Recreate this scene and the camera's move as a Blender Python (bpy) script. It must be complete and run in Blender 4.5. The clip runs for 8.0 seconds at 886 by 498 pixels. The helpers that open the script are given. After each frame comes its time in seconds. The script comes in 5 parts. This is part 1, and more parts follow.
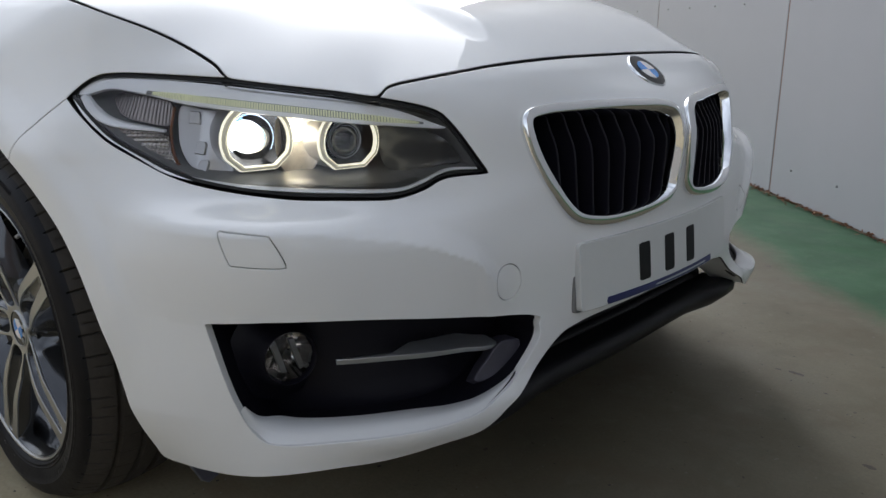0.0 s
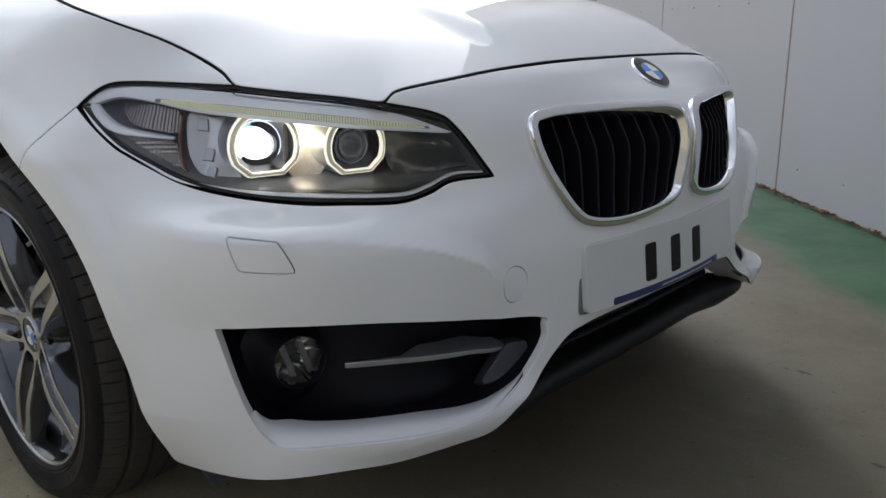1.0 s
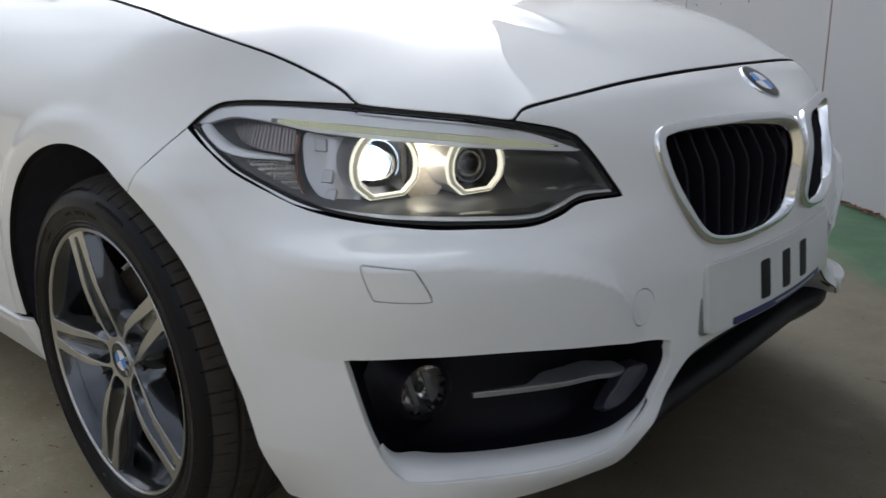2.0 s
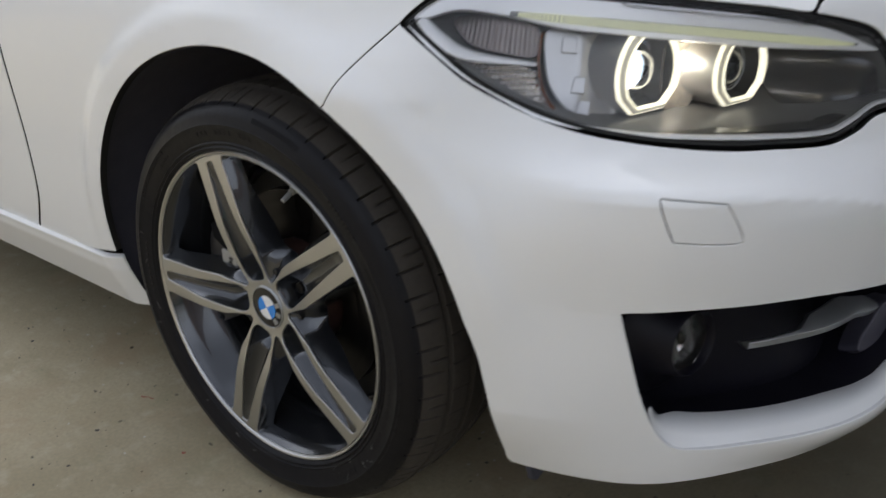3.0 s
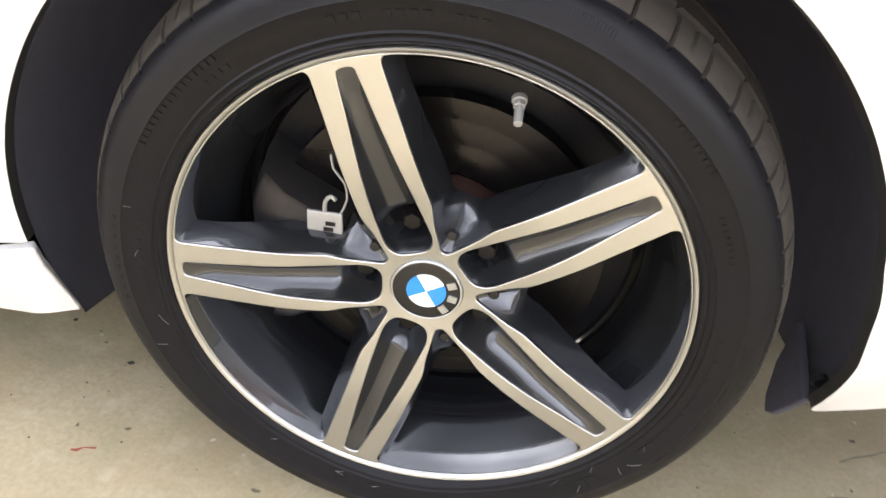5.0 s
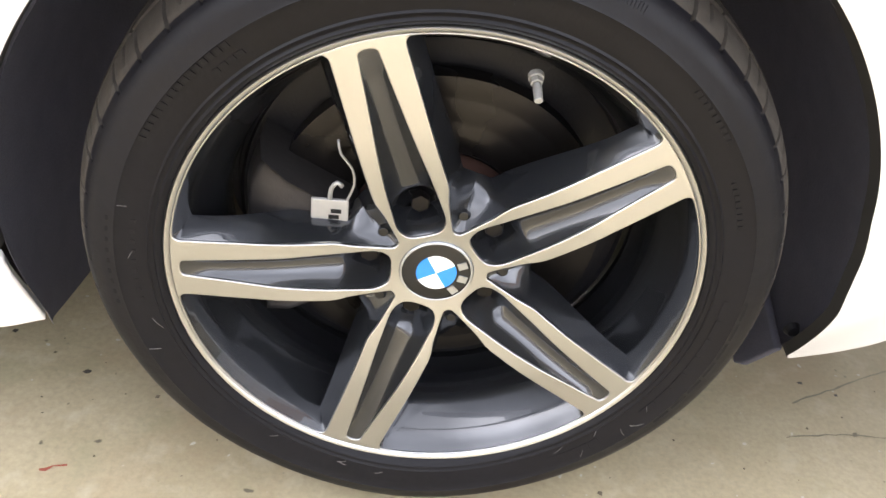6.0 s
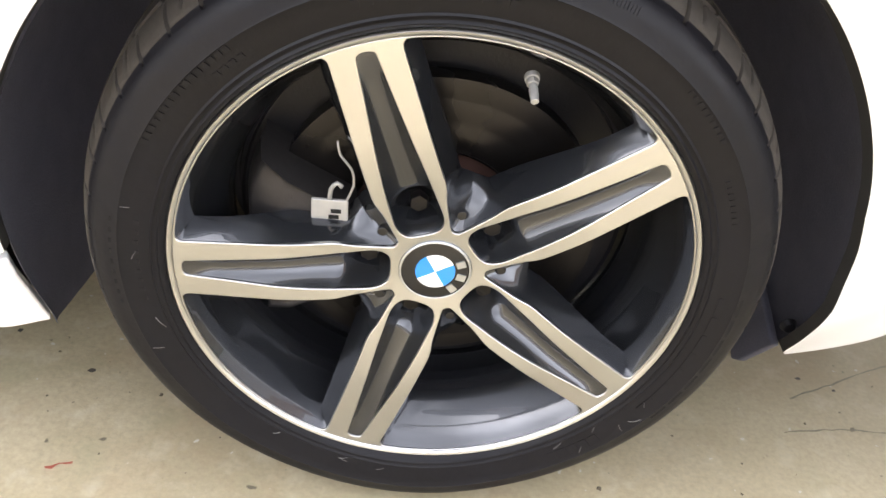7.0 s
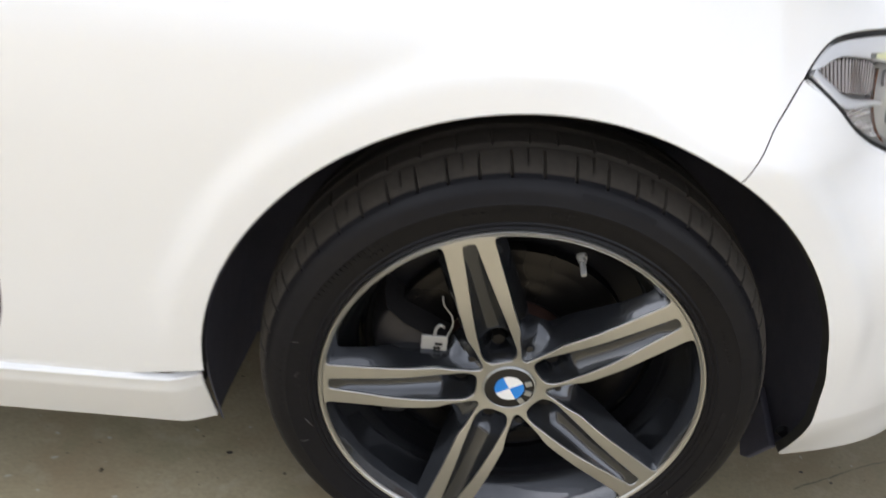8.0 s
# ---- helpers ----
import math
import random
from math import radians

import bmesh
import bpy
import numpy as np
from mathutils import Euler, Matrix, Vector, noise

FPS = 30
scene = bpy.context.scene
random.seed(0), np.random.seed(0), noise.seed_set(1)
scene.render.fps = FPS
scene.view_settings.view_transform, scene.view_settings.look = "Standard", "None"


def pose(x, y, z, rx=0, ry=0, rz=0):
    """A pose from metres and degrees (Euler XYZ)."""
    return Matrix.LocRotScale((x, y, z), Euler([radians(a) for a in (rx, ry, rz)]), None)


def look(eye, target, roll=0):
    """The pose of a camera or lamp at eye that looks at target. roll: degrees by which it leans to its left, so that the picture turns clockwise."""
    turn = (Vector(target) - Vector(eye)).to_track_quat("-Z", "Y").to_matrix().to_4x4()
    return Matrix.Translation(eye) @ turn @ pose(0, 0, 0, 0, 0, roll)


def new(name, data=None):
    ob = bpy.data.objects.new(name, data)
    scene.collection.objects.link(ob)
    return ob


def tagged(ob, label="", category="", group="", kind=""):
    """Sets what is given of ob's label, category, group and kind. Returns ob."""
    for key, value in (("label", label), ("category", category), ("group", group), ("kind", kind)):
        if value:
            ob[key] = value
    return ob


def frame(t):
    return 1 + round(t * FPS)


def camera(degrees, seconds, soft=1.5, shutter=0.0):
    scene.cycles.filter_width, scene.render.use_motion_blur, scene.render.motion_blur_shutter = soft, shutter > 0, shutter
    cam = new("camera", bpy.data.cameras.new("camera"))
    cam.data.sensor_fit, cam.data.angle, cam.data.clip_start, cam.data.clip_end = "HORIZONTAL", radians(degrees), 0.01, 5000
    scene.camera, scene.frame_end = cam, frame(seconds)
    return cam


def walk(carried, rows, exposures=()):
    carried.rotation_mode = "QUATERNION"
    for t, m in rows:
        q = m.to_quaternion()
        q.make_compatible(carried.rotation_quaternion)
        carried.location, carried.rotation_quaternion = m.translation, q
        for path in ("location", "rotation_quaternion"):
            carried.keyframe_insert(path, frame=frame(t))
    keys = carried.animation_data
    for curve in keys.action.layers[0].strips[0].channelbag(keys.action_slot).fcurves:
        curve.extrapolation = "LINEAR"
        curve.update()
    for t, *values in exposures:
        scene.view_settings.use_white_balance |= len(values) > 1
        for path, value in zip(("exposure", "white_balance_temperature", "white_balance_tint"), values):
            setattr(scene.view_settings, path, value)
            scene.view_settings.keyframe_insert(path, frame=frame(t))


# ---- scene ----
cam = camera(57.9, 8.0, shutter=0.3)
PATH = [
    (0, (1.418, -1.307, 0.805), (0.116, 0.115, 0.274), -0.0),
    (0.5, (1.417, -1.314, 0.808), (0.12, 0.115, 0.281), -0.0),
    (1, (1.423, -1.313, 0.809), (0.108, 0.099, 0.283), -0.7),
    (1.2, (1.422, -1.32, 0.817), (0.081, 0.07, 0.297), -1.5),
    (2.3, (1.142, -1.435, 0.842), (-0.127, 0.003, 0.275), -0.7),
    (2.5, (1.065, -1.464, 0.844), (-0.169, -0.016, 0.229), -0.5),
    (3, (0.832, -1.487, 0.82), (-0.315, -0.045, 0.044), -1.0),
    (3.5, (0.599, -1.469, 0.78), (-0.34, 0.007, -0.19), 1.6),
    (4, (0.352, -1.471, 0.735), (-0.298, 0.11, -0.304), 6.5),
    (4.5, (0.182, -1.439, 0.729), (-0.23, 0.199, -0.343), 5.4),
    (5, (0.07, -1.4, 0.747), (-0.1, 0.224, -0.408), 4.5),
    (5.2, (0.028, -1.401, 0.74), (-0.026, 0.216, -0.437), 5.5),
    (6.3, (-0.047, -1.403, 0.739), (0.097, 0.204, -0.442), 7.1),
    (6.5, (-0.045, -1.404, 0.743), (0.095, 0.202, -0.441), 7.0),
    (7, (-0.042, -1.409, 0.746), (0.091, 0.197, -0.439), 6.7),
    (7.5, (-0.068, -1.464, 0.806), (0.043, 0.177, -0.331), 7.3),
    (8, (-0.107, -1.592, 0.952), (-0.082, 0.114, -0.092), 5.3),
]
EXPOSURES = [(0.0, 0.6, 6200, 10), (1.0, 0.6, 6200, 10), (2.5, 0.68, 6250, 10), (3.0, 0.97, 6380, 11), (3.5, 1.85, 6600, 12), (4.0, 2.1, 6750, 13), (4.5, 2.65, 6800, 13), (5.0, 3.0, 6800, 14), (7.0, 3.1, 6850, 14), (7.5, 3.1, 6800, 14), (8.0, 1.8, 6600, 11)]
walk(cam, [(t, look(eye, target, roll)) for t, eye, target, roll in PATH], exposures=EXPOSURES)

# ---- world, sun ----
world = bpy.data.worlds.new("world")
scene.world = world
world.use_nodes = True
sky_nodes, sky_links = world.node_tree.nodes, world.node_tree.links
sky = sky_nodes.new("ShaderNodeTexSky")
sky.sky_type, sky.sun_disc = "NISHITA", False
SUN_AZIMUTH, SUN_HEIGHT = 133.0, 31.0  # degrees, the azimuth from +x towards +y
sky.sun_elevation, sky.sun_rotation = radians(SUN_HEIGHT), radians(90 - SUN_AZIMUTH)
sky.air_density, sky.dust_density = 1.0, 3.0
# overcast: greyer than clear sky, lighter overhead, with lighter and darker banks
sky_grey, sky_mix, sky_way, sky_cloud, sky_span, sky_shade = (sky_nodes.new("ShaderNode" + k) for k in ("RGBToBW", "Mix", "TexCoord", "TexNoise", "MapRange", "VectorMath"))
sky_mix.data_type, sky_mix.inputs["Factor"].default_value = "RGBA", 0.8
sky_cloud.inputs["Scale"].default_value, sky_cloud.inputs["Detail"].default_value, sky_cloud.inputs["Roughness"].default_value = 1.7, 5.0, 0.5
for key, value in (("From Min", 0.40), ("From Max", 0.66), ("To Min", 0.75), ("To Max", 1.5)):
    sky_span.inputs[key].default_value = value
sky_shade.operation = "SCALE"
sky_links.new(sky.outputs[0], sky_grey.inputs[0])
sky_links.new(sky.outputs[0], sky_mix.inputs["A"])
sky_links.new(sky_grey.outputs[0], sky_mix.inputs["B"])
sky_links.new(sky_way.outputs["Generated"], sky_cloud.inputs["Vector"])
sky_links.new(sky_cloud.outputs["Fac"], sky_span.inputs["Value"])
sky_links.new(sky_mix.outputs["Result"], sky_shade.inputs[0])
sky_split, sky_rise, sky_both = (sky_nodes.new("ShaderNode" + k) for k in ("SeparateXYZ", "MapRange", "Math"))
for key, value in (("From Min", 0.0), ("From Max", 1.0), ("To Min", 0.3), ("To Max", 2.9)):
    sky_rise.inputs[key].default_value = value
sky_both.operation = "MULTIPLY"
sky_links.new(sky_way.outputs["Generated"], sky_split.inputs[0])
sky_links.new(sky_split.outputs["Z"], sky_rise.inputs["Value"])
sky_links.new(sky_span.outputs["Result"], sky_both.inputs[0])
sky_links.new(sky_rise.outputs["Result"], sky_both.inputs[1])
sky_links.new(sky_both.outputs[0], sky_shade.inputs["Scale"])
sky_links.new(sky_shade.outputs[0], sky_nodes["Background"].inputs[0])
sky_nodes["Background"].inputs[1].default_value = 0.15
sun_data = bpy.data.lights.new("sun", "SUN")
sun_data.energy, sun_data.angle, sun_data.color = 0.075, radians(30), (1.0, 0.97, 0.93)
sun = new("sun", sun_data)
sun.matrix_world = look([6 * math.cos(radians(SUN_HEIGHT)) * math.cos(radians(SUN_AZIMUTH)), 6 * math.cos(radians(SUN_HEIGHT)) * math.sin(radians(SUN_AZIMUTH)), 6 * math.sin(radians(SUN_HEIGHT))], (0.0, 0.0, 0.0))


# ---- materials ----
def material(name, colour, rough=0.5, metal=0.0, coat=0.0, grain=0.0, scale=60.0, bump=0.0, spread=0.0, emit=None, power=0.0, spec=0.5):
    """A procedural material: base colour with fine grain and broad stains, and a little relief."""
    m = bpy.data.materials.new(name)
    m.use_nodes = True
    nodes, links = m.node_tree.nodes, m.node_tree.links
    b = nodes["Principled BSDF"]
    b.inputs["Base Color"].default_value = (*colour, 1)
    b.inputs["Roughness"].default_value, b.inputs["Metallic"].default_value = rough, metal
    b.inputs["Coat Weight"].default_value, b.inputs["Coat Roughness"].default_value = coat, 0.02
    b.inputs["Specular IOR Level"].default_value = spec
    if emit:
        b.inputs["Emission Color"].default_value, b.inputs["Emission Strength"].default_value = (*emit, 1), power
    if grain or bump or spread:
        place = nodes.new("ShaderNodeTexCoord")
        fine, broad = nodes.new("ShaderNodeTexNoise"), nodes.new("ShaderNodeTexNoise")
        fine.inputs["Scale"].default_value, fine.inputs["Detail"].default_value = scale, 6
        broad.inputs["Scale"].default_value, broad.inputs["Detail"].default_value = scale / 14, 5
        for n in (fine, broad):
            links.new(place.outputs["Object"], n.inputs["Vector"])
        both = nodes.new("ShaderNodeMath")
        both.operation = "ADD"
        links.new(fine.outputs["Fac"], both.inputs[0])
        links.new(broad.outputs["Fac"], both.inputs[1])
        half = nodes.new("ShaderNodeMath")
        half.operation, half.inputs[1].default_value = "MULTIPLY", 0.5
        links.new(both.outputs[0], half.inputs[0])
        ramp = nodes.new("ShaderNodeMix")
        ramp.data_type = "RGBA"
        ramp.inputs["A"].default_value = (*[max(0.0, c * (1 - grain)) for c in colour], 1)
        ramp.inputs["B"].default_value = (*[min(1.0, c * (1 + grain)) for c in colour], 1)
        links.new(half.outputs[0], ramp.inputs["Factor"])
        links.new(ramp.outputs["Result"], b.inputs["Base Color"])
        if spread:
            span = nodes.new("ShaderNodeMapRange")
            span.inputs["From Min"].default_value, span.inputs["From Max"].default_value = 0.3, 0.7
            span.inputs["To Min"].default_value, span.inputs["To Max"].default_value = max(0.02, rough - spread), min(1, rough + spread)
            links.new(broad.outputs["Fac"], span.inputs["Value"])
            links.new(span.outputs["Result"], b.inputs["Roughness"])
        if bump:
            relief = nodes.new("ShaderNodeBump")
            relief.inputs["Strength"].default_value, relief.inputs["Distance"].default_value = bump, 0.002
            links.new(fine.outputs["Fac"], relief.inputs["Height"])
            links.new(relief.outputs["Normal"], b.inputs["Normal"])
    return m


def glass_material(name, tint=(1, 1, 1), rough=0.0):
    """A thin clear cover: mostly see-through, with a mirror gloss that grows at grazing angles."""
    m = bpy.data.materials.new(name)
    m.use_nodes = True
    nodes, links = m.node_tree.nodes, m.node_tree.links
    nodes.remove(nodes["Principled BSDF"])
    clear, gloss, mix, edge = (nodes.new("ShaderNode" + k) for k in ("BsdfTransparent", "BsdfGlossy", "MixShader", "Fresnel"))
    clear.inputs["Color"].default_value = (*tint, 1)
    gloss.inputs["Roughness"].default_value = rough
    edge.inputs["IOR"].default_value = 1.45
    links.new(edge.outputs[0], mix.inputs[0])
    links.new(clear.outputs[0], mix.inputs[1])
    links.new(gloss.outputs[0], mix.inputs[2])
    links.new(mix.outputs[0], nodes["Material Output"].inputs["Surface"])
    return m


PAINT = material("white_paint", (0.82, 0.825, 0.82), 0.6, spec=0.1, coat=1.0, grain=0.01, scale=25)
BLACK_PLASTIC = material("black_plastic", (0.007, 0.007, 0.009), 0.48, spec=0.3, grain=0.2, scale=300, bump=0.15)
GLOSS_BLACK = material("gloss_black", (0.008, 0.008, 0.009), 0.15, grain=0.1, scale=200)
RUBBER = material("tyre_rubber", (0.0060, 0.0058, 0.0074), 0.5, spec=0.2, grain=0.45, scale=70, bump=0.3, spread=0.2)
MARK = material("raised_rubber", (0.0066, 0.0064, 0.0080), 0.5, spec=0.2, grain=0.3, scale=120, bump=0.2)
HAIR = material("pale_rubber", (0.16, 0.155, 0.15), 0.8, grain=0.2, scale=200)
TREAD = material("dusty_tread", (0.038, 0.032, 0.0255), 0.85, grain=0.5, scale=120, bump=0.4)
# rubber round the headlights, and the painted shade in the panel gaps
SEAL_AND_SHADE = material("rubber_seal", (0.01, 0.01, 0.01), 0.6, grain=0.2, scale=200)
MACHINED = material("machined_aluminium", (0.52, 0.525, 0.525), 0.28, 1.0, grain=0.04, scale=300)
DARK_ALLOY = material("dark_grey_alloy", (0.043, 0.046, 0.052), 0.2, 0.75, coat=1.0, grain=0.1, scale=60)
CHROME = material("chrome", (0.86, 0.87, 0.88), 0.05, 1.0, grain=0.02, scale=40)
SATIN = material("satin_silver", (0.5, 0.52, 0.54), 0.35, 0.9, grain=0.05, scale=200)
IRON = material("cast_iron", (0.045, 0.042, 0.042), 0.55, 0.6, grain=0.4, scale=120, bump=0.3, spread=0.15)
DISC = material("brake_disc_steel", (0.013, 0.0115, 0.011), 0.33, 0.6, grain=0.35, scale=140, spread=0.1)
RUST = material("rusty_iron", (0.05, 0.022, 0.016), 0.7, 0.3, grain=0.4, scale=150, bump=0.3)
CLIP = material("pale_zinc", (0.40, 0.40, 0.39), 0.42, 0.5, grain=0.15, scale=200)
LINER = material("felt_liner", (0.072, 0.072, 0.094), 0.9, grain=0.4, scale=400, bump=0.4)
BLUE = material("enamel_blue", (0.0, 0.22, 0.72), 0.2, coat=1.0, grain=0.03, scale=50)
WHITE = material("enamel_white", (0.85, 0.86, 0.86), 0.2, coat=1.0, grain=0.02, scale=50)
PLATE = material("plate_white", (0.62, 0.63, 0.61), 0.35, coat=0.6, grain=0.05, scale=40)
INK = material("plate_ink", (0.008, 0.008, 0.008), 0.5, spec=0.2, grain=0.1, scale=100)
NAVY = material("navy_band", (0.015, 0.02, 0.10), 0.35, grain=0.1, scale=100)
LAMP_GREY = material("lamp_bezel", (0.20, 0.20, 0.20), 0.35, 0.3, grain=0.1, scale=80)
LAMP_WHITE = material("lamp_silver_trim", (0.92, 0.925, 0.94), 0.3, 0.12, coat=0.9, grain=0.03, scale=80)
LAMP_DARK = material("lamp_dark", (0.02, 0.02, 0.02), 0.3, grain=0.1, scale=80)
AMBER = material("amber_reflector", (0.22, 0.085, 0.035), 0.2, 0.4, grain=0.2, scale=200)
HALO = material("lit_halo", (0.9, 0.88, 0.7), 0.3, emit=(1.0, 0.945, 0.74), power=0.55)
BEAM = material("lit_lens", (1, 1, 1), 0.2, emit=(1.0, 0.97, 0.92), power=2.0)
GLOW = material("lit_guide", (0.8, 0.8, 0.6), 0.4, emit=(0.85, 0.9, 0.45), power=0.07)
COVER = glass_material("clear_cover")
RECESS = material("recess_plastic", (0.005, 0.0045, 0.009), 0.5, spec=0.25, grain=0.2, scale=300, bump=0.1)
DUCT = material("duct_plastic", (0.05, 0.048, 0.065), 0.4, grain=0.1, scale=200)
CELLS = material("mirror_cells", (0.75, 0.72, 0.70), 0.12, 1.0, grain=0.1, scale=300)
AMBER_DARK = material("smoked_lens", (0.19, 0.16, 0.15), 0.2, 0.6, coat=0.8, grain=0.4, scale=60)
SHELL = material("lamp_shell_grey", (0.52, 0.52, 0.53), 0.3, 0.6, coat=0.4, grain=0.1, scale=60)
BEZEL = material("lamp_inner_bezel", (0.045, 0.045, 0.045), 0.28, 0.3, coat=0.6, grain=0.1, scale=60)
HALO_RIB = material("lit_halo_ribs", (0.42, 0.41, 0.36), 0.2, emit=(1.0, 0.93, 0.70), power=0.085)
WARM = material("dusty_reflector", (0.68, 0.60, 0.50), 0.35, 0.7, grain=0.5, scale=200)
# added emitter that imitates lamp light reflected inside the headlight
REFLECTED_GLOW = material("lit_bulb", (1, 1, 0.9), 0.3, emit=(1.0, 0.93, 0.75), power=7.0)
BLUE_MIRROR = material("bluish_reflector", (0.45, 0.58, 0.75), 0.12, 0.9, grain=0.3, scale=60)
DARK_LENS = material("dark_lens", (0.01, 0.012, 0.014), 0.04, coat=1.0, grain=0.1, scale=40)


def floor_material():
    """Stained concrete with shade painted in towards the wall, and a worn coat of green paint along it."""
    m = bpy.data.materials.new("concrete_floor")
    m.use_nodes = True
    nodes, links = m.node_tree.nodes, m.node_tree.links
    b = nodes["Principled BSDF"]
    place = nodes.new("ShaderNodeTexCoord")

    def noise_at(scale, detail=6.0, rough=0.55):
        n = nodes.new("ShaderNodeTexNoise")
        n.inputs["Scale"].default_value, n.inputs["Detail"].default_value, n.inputs["Roughness"].default_value = scale, detail, rough
        links.new(place.outputs["Object"], n.inputs["Vector"])
        return n.outputs["Fac"]

    def ramp(value, lo, hi, a=0.0, c=1.0):
        n = nodes.new("ShaderNodeMapRange")
        for key, v in (("From Min", lo), ("From Max", hi), ("To Min", a), ("To Max", c)):
            n.inputs[key].default_value = v
        links.new(value, n.inputs["Value"])
        return n.outputs["Result"]

    def blend(fac, a, c):
        n = nodes.new("ShaderNodeMix")
        n.data_type = "RGBA"
        links.new(fac, n.inputs["Factor"])
        for key, v in (("A", a), ("B", c)):
            if isinstance(v, tuple):
                n.inputs[key].default_value = (*v, 1)
            else:
                links.new(v, n.inputs[key])
        return n.outputs["Result"]

    def maths(op, a, c):
        n = nodes.new("ShaderNodeMath")
        n.operation = op
        for k, v in enumerate((a, c)):
            if isinstance(v, float):
                n.inputs[k].default_value = v
            else:
                links.new(v, n.inputs[k])
        return n.outputs[0]

    base = blend(ramp(noise_at(1.3), 0.35, 0.65), (0.30, 0.252, 0.155), (0.42, 0.356, 0.225))
    base = blend(ramp(noise_at(7.0, 8.0, 0.65), 0.45, 0.75, 0.0, 0.55), base, (0.46, 0.40, 0.275))
    base = blend(ramp(noise_at(2.6, 5.0, 0.6), 0.56, 0.72, 0.0, 0.6), base, (0.20, 0.185, 0.115))
    base = blend(ramp(noise_at(150.0, 3.0), 0.35, 0.7, 0.0, 0.35), base, (0.19, 0.163, 0.113))
    base = blend(ramp(noise_at(4.2, 7.0, 0.62), 0.52, 0.66, 0.0, 0.5), base, (0.30, 0.215, 0.125))
    base = blend(ramp(noise_at(9.5, 6.0, 0.6), 0.56, 0.68, 0.0, 0.45), base, (0.25, 0.235, 0.14))
    base = blend(ramp(noise_at(20.0, 6.0, 0.6), 0.55, 0.70, 0.0, 0.4), base, (0.46, 0.41, 0.30))
    spots = ramp(noise_at(38.0, 2.0), 0.71, 0.745)
    base = blend(maths("MULTIPLY", spots, 0.75), base, (0.05, 0.042, 0.03))
    chips = ramp(noise_at(62.0, 1.0), 0.74, 0.76)
    base = blend(maths("MULTIPLY", chips, 0.6), base, (0.5, 0.48, 0.42))
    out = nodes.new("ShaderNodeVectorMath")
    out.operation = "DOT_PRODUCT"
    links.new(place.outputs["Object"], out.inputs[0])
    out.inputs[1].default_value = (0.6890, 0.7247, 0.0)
    # shade put into the colour: the concrete darkens from the car towards the wall
    wall_shade = ramp(maths("ADD", out.outputs["Value"], maths("MULTIPLY", noise_at(1.7), 0.5)), -0.25, 0.55, 0.0, 0.75)
    base = blend(wall_shade, base, (0.028, 0.027, 0.018))
    ragged = maths("ADD", maths("ADD", out.outputs["Value"], maths("MULTIPLY", noise_at(2.2), 0.22)), maths("MULTIPLY", noise_at(30.0), 0.10))
    paint = ramp(ragged, 1.945 - 0.52 + 0.10, 1.945 - 0.52 + 0.24)
    green = blend(ramp(noise_at(5.0), 0.35, 0.65), (0.016, 0.068, 0.025), (0.029, 0.098, 0.039))
    green = blend(ramp(noise_at(55.0, 4.0), 0.60, 0.72, 0.0, 0.5), green, (0.11, 0.12, 0.075))
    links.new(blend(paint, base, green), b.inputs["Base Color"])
    links.new(ramp(noise_at(2.6, 5.0, 0.6), 0.4, 0.7, 0.8, 0.55), b.inputs["Roughness"])
    relief = nodes.new("ShaderNodeBump")
    relief.inputs["Strength"].default_value, relief.inputs["Distance"].default_value = 0.25, 0.003
    links.new(noise_at(90.0, 6.0), relief.inputs["Height"])
    links.new(relief.outputs["Normal"], b.inputs["Normal"])
    return m


CONCRETE = floor_material()
PANEL = material("pale_wall_panel", (0.42, 0.425, 0.445), 0.55, grain=0.05, scale=6, spread=0.06)
JOINT = material("wall_joint", (0.26, 0.17, 0.13), 0.7, grain=0.3, scale=40)
LEAF = material("dry_leaves", (0.22, 0.10, 0.05), 0.8, grain=0.5, scale=60)

# ---- shape tools ----
# Outer skin of the car: a rounded plan curve (s = length along it from the front axle, forwards) and, at each height z,
# how far the skin stands inside that curve.
HALF_LENGTH, HALF_WIDTH, ROUND = 0.785, 0.885, 2.8
AXLE_Z = 0.305


def plan_table():
    a = np.linspace(0.0, math.pi / 2, 4001)
    x = HALF_LENGTH * np.sin(a) ** (2 / ROUND)
    w = HALF_WIDTH * np.cos(a) ** (2 / ROUND)
    w[-1] = 0.0
    length = np.r_[0.0, np.cumsum(np.hypot(np.diff(x), np.diff(w)))]
    s = np.linspace(0.0, length[-1], 1200)
    return s, np.interp(s, length, x), np.interp(s, length, w)


PLAN_S, PLAN_X, PLAN_W = plan_table()
S_END = float(PLAN_S[-1])


def plan_point(s):
    """Points of the plan curve and its outward normals; s may run past the nose to the other side."""
    s = np.asarray(s, float)
    over = s > S_END
    t = np.where(over, 2 * S_END - s, s)
    x = np.where(t < 0, t, np.interp(t, PLAN_S, PLAN_X))
    w = np.where(t < 0, HALF_WIDTH, np.interp(t, PLAN_S, PLAN_W))
    nx = np.sign(x) * (np.abs(x) / HALF_LENGTH) ** (ROUND - 1) / HALF_LENGTH
    nx = np.where(x < 0, 0.0, nx)
    nw = (np.clip(w, 0, None) / HALF_WIDTH) ** (ROUND - 1) / HALF_WIDTH
    k = np.hypot(nx, nw) + 1e-12
    nx, nw = nx / k, nw / k
    side = np.where(over, -1.0, 1.0)
    return x, -side * w, nx, -side * nw


def s_of_x(x):
    return float(np.interp(x, PLAN_X, PLAN_S)) if x > 0 else float(x)


